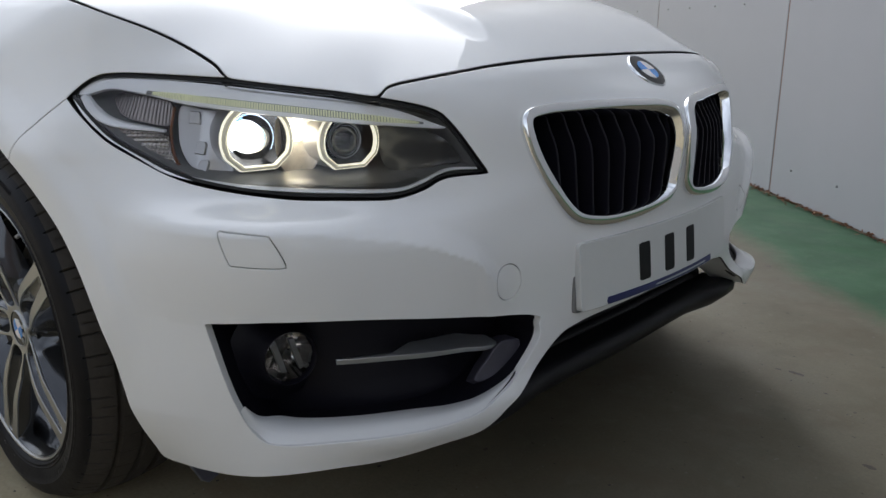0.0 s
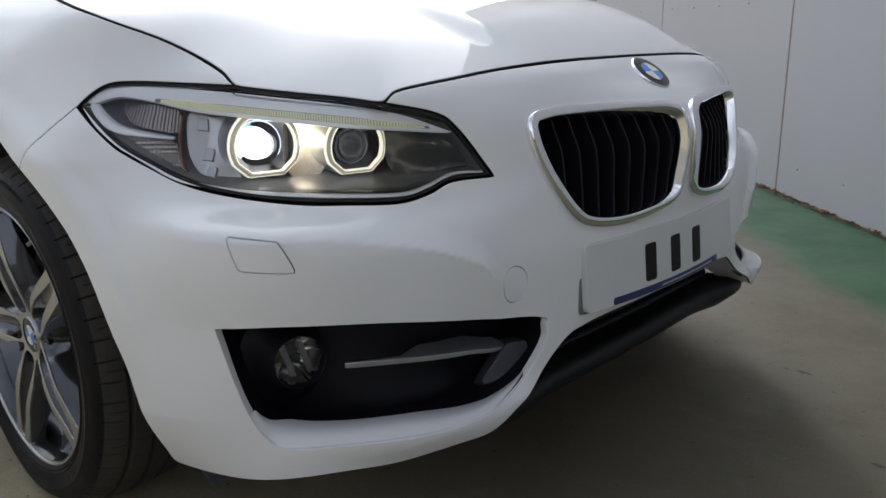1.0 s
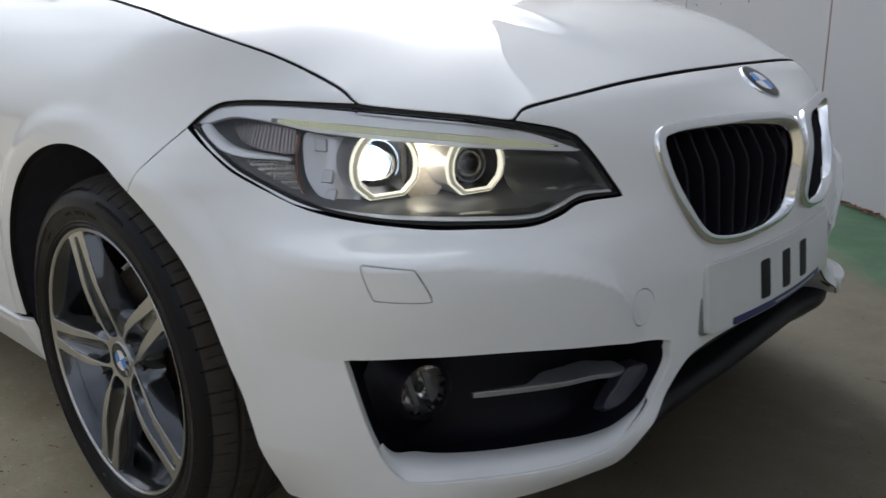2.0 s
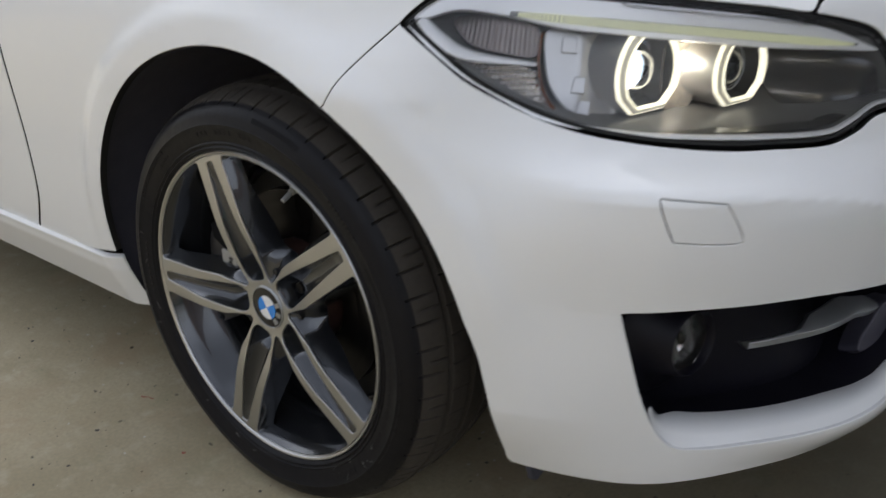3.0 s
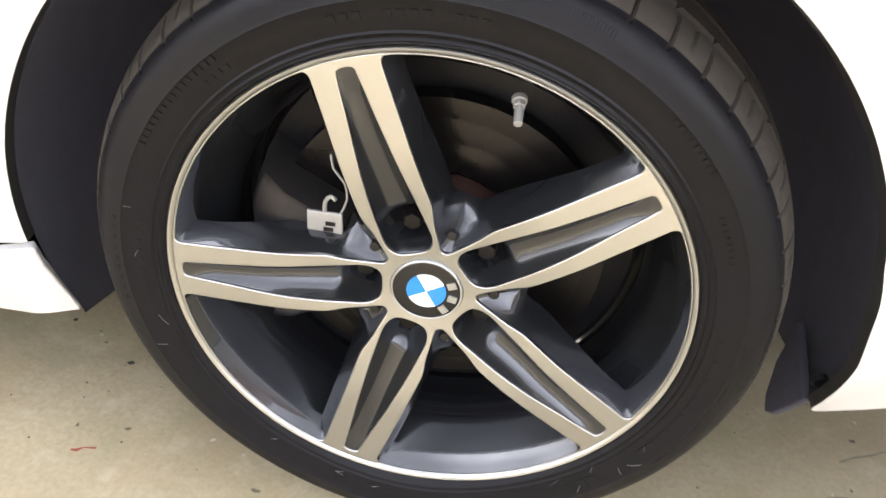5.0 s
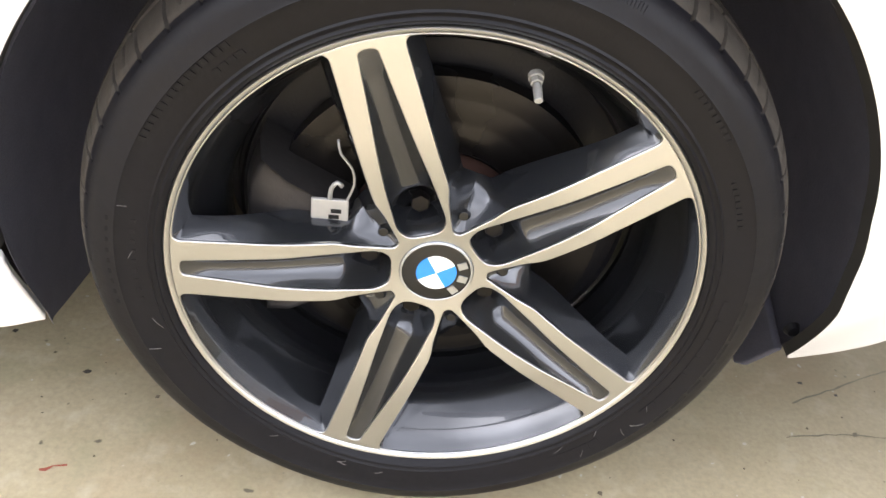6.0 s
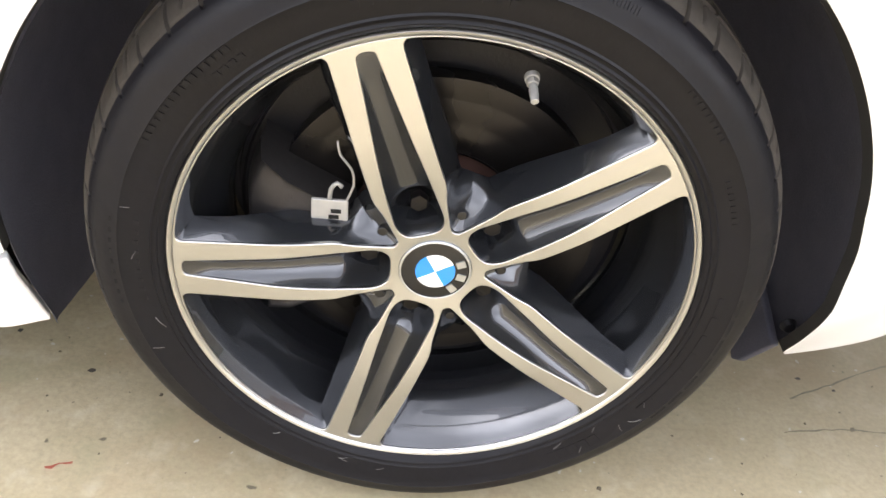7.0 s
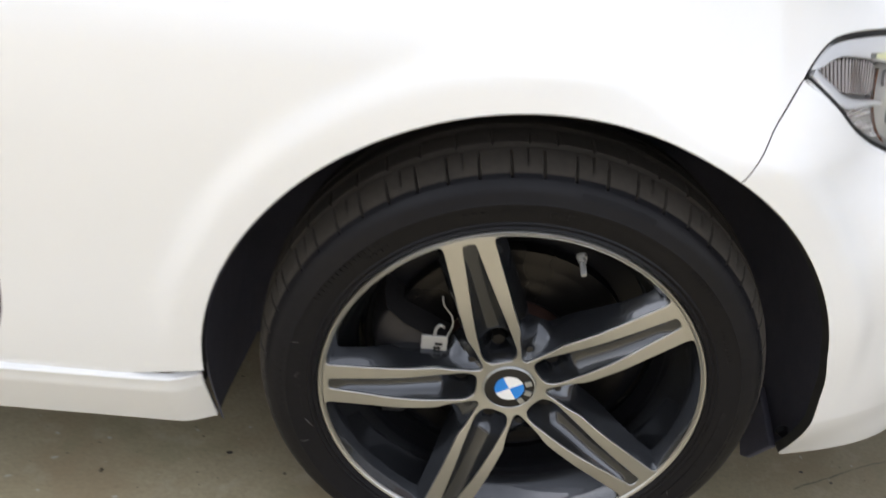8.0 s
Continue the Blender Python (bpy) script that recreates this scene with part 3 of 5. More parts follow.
def floor_grit():
    """Loose grit and crumbs round the wheel."""
    rng = random.Random(11)
    v, f = [], []
    for _ in range(900):
        x, y = rng.uniform(-1.0, 1.6), rng.uniform(-1.25, 0.9)
        r = rng.uniform(0.0008, 0.0026) * (1 + 1.2 * (rng.random() < 0.04))
        n = len(v)
        yaw = rng.uniform(0, 6.3)
        for k in range(4):
            q = yaw + k * 1.571
            v.append((x + r * math.cos(q) * rng.uniform(0.6, 1.2), y + r * math.sin(q) * rng.uniform(0.6, 1.2), 0.0003))
        v.append((x, y, r * 0.9))
        f += [(n + k, n + (k + 1) % 4, n + 4) for k in range(4)]
    return tagged(mesh_object("floor_grit", v, f, GRIT, flat=True), "loose dark grit and crumbs on the concrete", "grit", kind="stuff")


def floor_stains():
    """Dark drips and specks soaked into the concrete."""
    rng = random.Random(5)
    spots = [(0.842, 0.588, 0.022, 0.007), (0.80, 0.584, 0.008, 0.004), (1.098, 0.243, 0.013, 0.008), (0.442, 1.449, 0.012, 0.007), (0.93, 0.52, 0.006, 0.004)]
    spots += [(rng.uniform(-0.9, 1.5), rng.uniform(-1.25, 1.3), rng.uniform(0.0015, 0.005), rng.uniform(0.0015, 0.004)) for _ in range(150)]
    v, f = [], []
    for x, y, a, b in spots:
        n, yaw = len(v), rng.uniform(-0.6, 0.6)
        v.append((x, y, 0.0009))
        for k in range(14):
            q, r = k * 2 * math.pi / 14, rng.uniform(0.65, 1.2)
            px, py = a * r * math.cos(q), b * r * math.sin(q)
            v.append((x + px * math.cos(yaw) - py * math.sin(yaw), y + px * math.sin(yaw) + py * math.cos(yaw), 0.0009))
        f += [(n, n + 1 + k, n + 1 + (k + 1) % 14) for k in range(14)]
    return tagged(mesh_object("floor_stains", v, f, STAIN, flat=True), "small dark oil drips and specks on the concrete", "stains", kind="stuff")


STAIN = material("oil_stain", (0.035, 0.029, 0.02), 0.6, grain=0.4, scale=60)
floor_stains()
GRIT = material("grit", (0.11, 0.09, 0.06), 0.9, grain=0.6, scale=30)
floor_grit()

# ---- car: outlines on the skin, as (length along the plan, height) ----
CAR = thing("car", (0.0, 0.0, 0.0), "white two-door car with lit headlight, parked on concrete", "car")


def s_at(x, z):
    """Where along the plan the skin reaches x at that height."""
    if x < 0:
        return x
    s = np.linspace(0, S_END, 800)
    return float(np.interp(x, skin(s, np.full(800, z))[:, 0], s))


def along(points, step=0.008):
    return curve_points(points, closed=False, step=step)


def joined(*lines):
    return np.vstack([lines[0], *[l[1:] if np.allclose(l[0], k[-1]) else l for k, l in zip(lines, lines[1:])]])


def mirrored(line):
    return np.stack([2 * S_END - line[:, 0], line[:, 1]], 1)[::-1]


ARCH = 0.367
arch_x = lambda a: (s_at(ARCH * math.sin(a), AXLE_Z + ARCH * math.cos(a)), AXLE_Z + ARCH * math.cos(a))  # noqa: E731
ARCH_REAR = np.array([arch_x(a) for a in np.radians(np.linspace(-90.5, 30.5, 90))])
ARCH_FRONT = np.array([arch_x(a) for a in np.radians(np.linspace(30.5, 75, 38))])
SEAM = along([ARCH_REAR[-1], (0.2136, 0.667), (0.2544, 0.711)])
BONNET_SIDE = along([(s_at(x, z), z) for x, z in ((-0.62, 0.93), (-0.2, 0.90), (0.0, 0.876), (0.12, 0.858))] + [(0.235, 0.838), (0.317, 0.8145), (0.3845, 0.7915), (0.427, 0.778), (0.4747, 0.7633), (0.50, 0.754), (0.5255, 0.7385)], 0.012)
LAMP_TOP_A = along([(0.2544, 0.711), (0.2844, 0.736), (0.3226, 0.7435), (0.4145, 0.7415), tuple(BONNET_SIDE[-1])])
LAMP_TOP_B = along([tuple(BONNET_SIDE[-1]), (0.6284, 0.7296), (0.7248, 0.7211), (0.79, 0.7125)])
LAMP_IN = along([(0.79, 0.7125), (0.8722, 0.6966), (0.9061, 0.6741), (0.959, 0.6042)])
LAMP_LOW = along([(0.2544, 0.711), (0.2992, 0.6836), (0.3441, 0.6513), (0.4, 0.6245), (0.4695, 0.605), (0.5563, 0.592), (0.6446, 0.5845), (0.7152, 0.582), (0.8, 0.5795), (0.8487, 0.5885), (0.8881, 0.6022), (0.959, 0.6042)])
BONNET_NOSE = along([(0.79, 0.7125), (0.80, 0.722), (0.8241, 0.7305), (0.935, 0.7434), (1.056, 0.755), (1.198, 0.761), (S_END, 0.763)])
UNDER = along([(S_END, 0.352), (1.2, 0.348), (1.128, 0.342), (1.087, 0.331), (1.0205, 0.287), (0.9623, 0.2537), (0.94, 0.239), (0.905, 0.227), (0.85, 0.2244), (0.77, 0.211), (0.70, 0.207), (0.64, 0.200), (0.57, 0.191), (0.50, 0.185), (0.44, 0.181), (0.4015, 0.184), (0.3965, 0.209), (0.3895, 0.2534), (0.383, 0.2944), (0.3768, 0.328), (0.3705, 0.359), tuple(ARCH_FRONT[-1])])
LAMP = joined(LAMP_LOW, LAMP_IN[::-1], LAMP_TOP_B[::-1], LAMP_TOP_A[::-1])[:-1]
FOG = curve_points([(0.5285, 0.4255), (0.6331, 0.4305), (0.7807, 0.4205), (1.018, 0.3825), (1.0377, 0.365), (1.035, 0.338), (0.985, 0.298), (0.92, 0.271), (0.85, 0.265), (0.771, 0.2635), (0.698, 0.2585), (0.63, 0.2515), (0.592, 0.2585), (0.562, 0.31)], corners=(0,))
KIDNEY = curve_points([(1.036, 0.668), (1.068, 0.684), (1.16, 0.686), (1.265, 0.684), (1.352, 0.677), (1.375, 0.652), (1.372, 0.57), (1.352, 0.527), (1.234, 0.510), (1.148, 0.515), (1.104, 0.536), (1.058, 0.60)])
WASHER = curve_points([(0.556, 0.552), (0.565, 0.5545), (0.615, 0.550), (0.6235, 0.545), (0.640, 0.514), (0.634, 0.508), (0.578, 0.511), (0.569, 0.5155)], step=0.003)
TOW = curve_points([(0.974 + 0.026 * math.cos(a), 0.4445 + 0.027 * math.sin(a)) for a in np.linspace(0, 6.283, 17)[:-1]], step=0.003)


def both_sides(build):
    build(lambda line: line)
    build(mirrored)


def fender(m):
    line = joined(ARCH_REAR[::-1], along([tuple(ARCH_REAR[0]), (-0.5, 0.280), (-0.65, 0.279)], 0.012), along([(-0.65, 0.279), (-0.605, 0.35), (-0.588, 0.42), (-0.582, 0.524), (-0.59, 0.65), (-0.605, 0.80), tuple(BONNET_SIDE[0])], 0.012), BONNET_SIDE, LAMP_TOP_A[::-1], SEAM[::-1] + [0.0014, 0.0])
    panel("fender", m(line[:-1]), PAINT, CAR, step=0.013, edge=0.0012, flange=SEAL_AND_SHADE, label="white painted front wing")


def door(m):
    line = joined(along([(-0.654, 0.279), (-1.85, 0.275)], 0.02), along([(-1.85, 0.275), (-1.85, 0.93)], 0.02), along([(-1.85, 0.93), (-0.624, 0.93)], 0.02), along([(-0.624, 0.93), (-0.609, 0.80), (-0.594, 0.65), (-0.586, 0.524), (-0.592, 0.42), (-0.609, 0.35), (-0.654, 0.279)], 0.012))
    panel("door", m(line[:-1]), PAINT, CAR, step=0.02, flange=SEAL_AND_SHADE, label="white painted door")


def skirt_skin(s, z):
    """The side skirt leans in towards the ground and stands a little proud of the door."""
    s, z = np.broadcast_arrays(np.asarray(s, float), np.asarray(z, float))
    over = s > S_END
    t = np.where(over, 2 * S_END - s, s)
    w = 0.861 - 0.05 * smooth((0.292 - z) / 0.03) * 0.16 - 0.42 * np.clip(0.262 - z, 0, 1) - 0.02 * smooth((t + 0.42) / 0.06)
    return np.stack([t, np.where(over, w, -w), z], -1)


def sill(m):
    line = joined(along([(-0.376, 0.2855), (-0.8, 0.2815), (-2.31, 0.279)], 0.012), along([(-2.31, 0.276), (-2.31, 0.178)], 0.012), along([(-2.31, 0.178), (-0.8, 0.176), (-0.374, 0.174)], 0.012), along([(-0.374, 0.174), (-0.375, 0.23), (-0.376, 0.2855)], 0.012))
    panel("side_skirt", m(line[:-1]), PAINT, CAR, f=skirt_skin, step=0.014, gap=0.0003, edge=0.003, deep=0.010, label="white side skirt below the door")


REAR_AXLE = -2.69


def rear_wing(m):
    arch = [(REAR_AXLE + ARCH * math.cos(q), AXLE_Z + ARCH * math.sin(q)) for q in np.linspace(-0.05, math.pi + 0.05, 60)]
    line = np.vstack([along([(-1.854, 0.283), (-1.854, 0.93)], 0.02), along([(-1.854, 0.93), (-3.45, 0.93)], 0.02), along([(-3.45, 0.93), (-3.45, 0.283)], 0.02), np.array(arch[::-1])])
    panel("rear_wing", m(line), PAINT, CAR, step=0.03, label="white painted rear wing")


both_sides(fender)
both_sides(door)
both_sides(rear_wing)
both_sides(sill)

half = joined(ARCH_FRONT[::-1], SEAM - [0.0014, 0.0], LAMP_LOW, LAMP_IN[::-1], BONNET_NOSE)
bumper_line = joined(half, mirrored(half), mirrored(UNDER), UNDER)[:-1]
BUMPER = panel("bumper", bumper_line, PAINT, CAR, holes=[h for k in (FOG, KIDNEY, grown(WASHER, -0.0010), grown(TOW, -0.0010)) for h in (k, mirrored(k))], step=0.006, fine=0.005, edge=0.0012, flange=SEAL_AND_SHADE, label="white front bumper with two grille openings")
for cover in (WASHER, TOW):
    for line in (cover, mirrored(cover)):
        panel("bumper_cover", line, PAINT, BUMPER, step=0.01, gap=0.0005, edge=0.0006, fine=0.003)


def depth_skin(d):
    return lambda s, z: skin(s, z, d)


def wall_strip(name, line, d0, d1, mat, parent, tuck=0.0, closed=True):
    """A strip that runs from a line on the skin at depth d0 to the same line, drawn in by tuck, at depth d1."""
    inner = grown(line, -tuck) if tuck else line
    a, b = skin(line[:, 0], line[:, 1], d0), skin(inner[:, 0], inner[:, 1], d1)
    n = len(a)
    f = [(i, (i + 1) % n, n + (i + 1) % n, n + i) for i in range(n if closed else n - 1)]
    return mesh_object(name, np.vstack([a, b]), f, mat, parent)


# ---- car: bonnet ----
EDGE = joined(BONNET_SIDE, LAMP_TOP_B, BONNET_NOSE)
edge_xyz = skin(EDGE[:, 0], EDGE[:, 1])
SIDE_N = len(BONNET_SIDE) + len(LAMP_TOP_B) - 1
side_x, side_w, side_z = edge_xyz[:SIDE_N, 0], -edge_xyz[:SIDE_N, 1], edge_xyz[:SIDE_N, 2]
NOSE_X = float(edge_xyz[-1, 0])
CENTRE = pchip((-0.62, -0.2, 0.2, 0.45, 0.58, 0.64, NOSE_X), (0.995, 0.966, 0.911, 0.858, 0.813, 0.783, 0.763))
run_ = np.r_[0, np.cumsum(np.linalg.norm(np.diff(edge_xyz, axis=0), axis=1))]
fit_xyz = np.stack([np.interp(np.arange(0, run_[-1], 0.005), run_, edge_xyz[:, k]) for k in range(3)], 1)
EVEN_X = np.linspace(-0.62, 0.80, 320)
past = np.clip(EVEN_X - side_x[-1], 0, 1)
soft = np.exp(-((np.arange(-40, 41) * (EVEN_X[1] - EVEN_X[0]) / 0.10) ** 2))
EVEN_W, EVEN_Z = (np.convolve(np.pad(np.interp(EVEN_X, side_x, q) + past * k, 40, mode="reflect", reflect_type="odd"), soft / soft.sum(), mode="valid") for q, k in ((side_w, -0.2), (side_z, -0.25)))


def bonnet_base(x, y):
    we, ze = np.interp(x, EVEN_X, EVEN_W), np.interp(x, EVEN_X, EVEN_Z)
    zc = np.maximum(CENTRE(x), ze)
    u = np.clip(np.abs(y) / we, 0, 1.2)
    z = ze + (zc - ze) * (1 - u**2.6)
    ridge = 0.30 + 0.16 * np.clip((0.62 - x) / 0.8, 0, 1)
    return z + 0.010 * smooth((0.66 - x) / 0.12) * (1 - smooth((np.abs(y) - ridge + 0.05) / 0.07))


edge_miss = fit_xyz[:, 2] - bonnet_base(fit_xyz[:, 0], fit_xyz[:, 1])


def bonnet_skin(x, y):
    """The bonnet's crown, drawn to its edge line all round."""
    x, y = np.broadcast_arrays(np.asarray(x, float), np.asarray(y, float))
    shape = x.shape
    x, y = x.ravel(), y.ravel()
    d2 = (x[:, None] - fit_xyz[None, :, 0]) ** 2 + (np.abs(y)[:, None] + fit_xyz[None, :, 1]) ** 2
    off = np.sqrt(d2.min(1))
    w = np.exp(-(d2 - d2.min(1)[:, None]) / (2 * (0.006 + 0.5 * off[:, None]) ** 2))
    lift = (w * edge_miss).sum(1) / w.sum(1) * np.exp(-((off / 0.16) ** 2))
    return np.stack([x, y, bonnet_base(x, y) + lift], -1).reshape(*shape, 3)


bonnet_line = np.vstack([edge_xyz[:, :2], (edge_xyz[:, :2] * [1, -1])[::-1][1:]])
panel("bonnet", bonnet_line, PAINT, CAR, f=bonnet_skin, step=0.016, fine=0.006, gap=0.0024, edge=0.0014, deep=0.02, flange=SEAL_AND_SHADE, label="white bonnet")

# dark strips under the gaps between the panels, painted in place of shade
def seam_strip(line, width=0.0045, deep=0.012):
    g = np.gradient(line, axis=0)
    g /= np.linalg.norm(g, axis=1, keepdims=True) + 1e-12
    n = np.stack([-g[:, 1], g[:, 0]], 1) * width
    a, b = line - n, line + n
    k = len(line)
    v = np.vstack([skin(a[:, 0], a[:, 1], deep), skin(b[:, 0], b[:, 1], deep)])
    mesh_object("seam_seal", v, [(i, i + 1, k + i + 1, k + i) for i in range(k - 1)], SEAL_AND_SHADE, CAR)


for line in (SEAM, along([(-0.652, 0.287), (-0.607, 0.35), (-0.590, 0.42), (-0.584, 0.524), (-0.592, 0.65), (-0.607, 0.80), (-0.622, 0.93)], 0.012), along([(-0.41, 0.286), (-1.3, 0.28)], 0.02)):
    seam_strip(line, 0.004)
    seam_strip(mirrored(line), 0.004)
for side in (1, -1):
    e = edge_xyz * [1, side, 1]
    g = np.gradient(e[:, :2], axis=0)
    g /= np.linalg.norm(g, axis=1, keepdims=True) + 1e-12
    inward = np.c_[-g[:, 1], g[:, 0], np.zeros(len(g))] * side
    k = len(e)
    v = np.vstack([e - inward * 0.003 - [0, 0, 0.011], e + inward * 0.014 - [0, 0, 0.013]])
    mesh_object("seam_seal", v, [(i, i + 1, k + i + 1, k + i) for i in range(k - 1)], SEAL_AND_SHADE, CAR)

# ---- car: wheel housing and underside ----
def wheel_housing(side):
    """The felt liner: a half tunnel round the wheel, and the rubber flap ahead of it."""
    v, f = [], []
    rings = ((0.3665, 0.011, 0.0), (0.372, 0.018, 0.004), (0.385, 0.05, 0.025), (0.392, 0.10, 0.045), (0.395, None, 0.09), (0.30, None, 0.09), (0.0, None, 0.0))
    down = np.linspace(0.37, 0.188, 14)
    for r, back, lower in rings:
        line = []
        for deg in np.linspace(-112, 74, 60):
            q = radians(deg)
            zz = AXLE_Z + ARCH * math.cos(q)
            if deg < -90:
                zz = AXLE_Z - (-90 - deg) / 22 * 0.13
                line.append((-r, zz - lower * (-90 - deg) / 22, -ARCH, zz))
            else:
                line.append((r * math.sin(q), AXLE_Z + r * math.cos(q), s_at(ARCH * math.sin(q), zz), zz))
        # straight down behind the bumper's rear edge
        for k, zz in enumerate(down):
            s = float(np.interp(zz, (0.184, 0.209, 0.2534, 0.2944, 0.328, 0.359, 0.40), (0.4015, 0.3965, 0.3895, 0.383, 0.3768, 0.3705, 0.363)))
            x = float(skin(s, zz)[0]) + r - 0.366
            line.append((x if r > 0.35 else r, zz - lower * smooth(k / 13), s, zz))
        for x, z, s, zz in line:
            y = 0.50 if back is None else -float(skin(s, max(0.18, zz), back)[1])
            v.append((x, -side * y, z))
    n = 74
    for j in range(len(rings) - 1):
        for i in range(n - 1):
            f.append((j * n + i, j * n + i + 1, (j + 1) * n + i + 1, (j + 1) * n + i))
    liner = mesh_object("wheel_arch_liner", v, f, LINER, CAR, label="black felt wheel arch liner")
    bm = bmesh.new()
    flap = [(0.768, 0.172), (0.752, 0.143), (0.738, 0.118), (0.724, 0.107), (0.706, 0.116), (0.684, 0.148), (0.672, 0.20)]
    front = [bm.verts.new((0.400 - 0.2 * (0.25 - z), -side * y, z)) for y, z in flap]
    rear = [bm.verts.new((0.410 - 0.2 * (0.25 - z), -side * y, z)) for y, z in flap]
    bm.faces.new(front)
    bm.faces.new(rear[::-1])
    for k in range(len(flap)):
        bm.faces.new((front[k], rear[k], rear[(k + 1) % len(flap)], front[(k + 1) % len(flap)]))
    bmesh.ops.recalc_face_normals(bm, faces=bm.faces)
    bevelled(part("rubber_flap", bm, LINER, liner), 0.003, 2)
    bm = bmesh.new()
    bmesh.ops.create_cone(bm, cap_ends=True, segments=16, radius1=0.009, radius2=0.006, depth=0.006, matrix=Matrix.Translation((0.388, -side * 0.777, 0.208)) @ Matrix.Rotation(side * math.pi / 2, 4, "X"))
    part("liner_screw", bm, BLACK_PLASTIC, liner)


wheel_housing(1)
wheel_housing(-1)
under = box_bm(-3.5, 0.62, -0.48, 0.48, 0.17, 0.30)
bevelled(part("underbody", under, BLACK_PLASTIC, CAR), 0.02, 2)
bevelled(part("floor_pan", box_bm(-2.25, -0.405, -0.80, 0.80, 0.182, 0.275), BLACK_PLASTIC, CAR), 0.01, 2)

bevelled(part("cowl", box_bm(-0.78, -0.60, -0.70, 0.70, 0.86, 0.885), BLACK_PLASTIC, CAR), 0.004, 2)


# ---- car: cabin and tail ----
def cabin_sheet(name, lower, upper, mat, bow, label="", across=14, rise=8):
    """A bowed sheet between two lines across the car: (x, half width, height) at its lower and upper edge."""
    v = []
    for i in range(rise + 1):
        t = i / rise
        x, w, z = (a + (b - a) * t for a, b in zip(lower, upper))
        for j in range(across + 1):
            u = 2 * j / across - 1
            v.append((x + bow * (1 - u * u), w * u, z + 0.35 * bow * math.sin(math.pi * t) + 0.03 * (1 - u * u)))
    n = across + 1
    f = [(i * n + j, i * n + j + 1, (i + 1) * n + j + 1, (i + 1) * n + j) for i in range(rise) for j in range(across)]
    ob = mesh_object(name, v, f, mat, CAR, label=label)
    ob.modifiers.new("thickness", "SOLIDIFY").thickness = 0.006
    return ob


WINDOW = material("dark_car_glass", (0.01, 0.012, 0.013), 0.05, coat=1.0, grain=0.05, scale=20)
cabin_sheet("windscreen", (-0.74, 0.66, 0.915), (-1.40, 0.53, 1.325), WINDOW, 0.10, "dark sloping windscreen")
cabin_sheet("roof", (-1.39, 0.535, 1.33), (-2.45, 0.53, 1.325), PAINT, 0.05, "white painted roof")
cabin_sheet("rear_window", (-2.44, 0.53, 1.32), (-3.05, 0.60, 0.99), WINDOW, -0.08, "dark rear window")
cabin_sheet("boot_lid", (-3.03, 0.66, 0.985), (-3.52, 0.62, 0.94), PAINT, -0.06, "white boot lid")
for side in (1, -1):
    v, f = [], []
    for x, low_y, low_z, top_y, top_z in ((-0.74, 0.70, 0.91, 0.675, 0.93), (-1.05, 0.70, 0.92, 0.60, 1.13), (-1.40, 0.70, 0.925, 0.535, 1.33), (-1.95, 0.70, 0.93, 0.54, 1.345), (-2.45, 0.69, 0.93, 0.53, 1.325), (-3.05, 0.67, 0.93, 0.60, 0.995), (-3.50, 0.64, 0.92, 0.62, 0.945)):
        v += [(x, side * (low_y + (top_y - low_y) * t + 0.03 * math.sin(math.pi * t)), low_z + (top_z - low_z) * t) for t in np.linspace(0, 1, 7)]
    f = [(i * 7 + j, i * 7 + j + 1, i * 7 + j + 8, i * 7 + j + 7) for i in range(6) for j in range(6)]
    glass = mesh_object("side_window", v, f, WINDOW, CAR, label="dark side windows")
    glass.modifiers.new("thickness", "SOLIDIFY").thickness = 0.006
tail = lambda y, z: np.stack([-3.60 + 0.19 * np.abs(y / 0.86) ** 3 + 0.10 * smooth((z - 0.62) / 0.35) + 0.05 * smooth((0.45 - z) / 0.2), y, z], -1)  # noqa: E731
panel("rear_bumper", np.array([(-0.855, 0.22), (-0.70, 0.94), (0.70, 0.94), (0.855, 0.22)]), PAINT, CAR, f=tail, step=0.04, gap=0.0, edge=0.004, deep=0.02, label="white tail of the car")

# ---- car: front wheel ----
HUB = (0.0, -0.7605, AXLE_Z)
LIP = 0.1015  # the rim's edge stands this far outside the wheel's middle
SPOKE_TURN = radians(-18.5)


def wheel_xyz(x, z, out):
    """Wheel places from the flat wheel drawing (x forwards, z up) and the distance outwards."""
    return np.stack([HUB[0] + x, np.full_like(x, HUB[1]) - out, HUB[2] + z], -1)


def face_out(r):
    """How far out the machined face lies at a radius: slightly hollow towards the hub."""
    return LIP - 0.020 * (1 - smooth(r / 0.15))


def wheel_face(x, z):
    return wheel_xyz(x, z, face_out(np.hypot(x, z)))


def polar(r, a):
    return np.array([r * math.sin(a), r * math.cos(a)])


def spoke_half(r):
    return float(np.interp(r, (0.045, 0.066, 0.078, 0.094, 0.15, 0.222), (0.0235, 0.0262, 0.0275, 0.0318, 0.0300, 0.0285)))


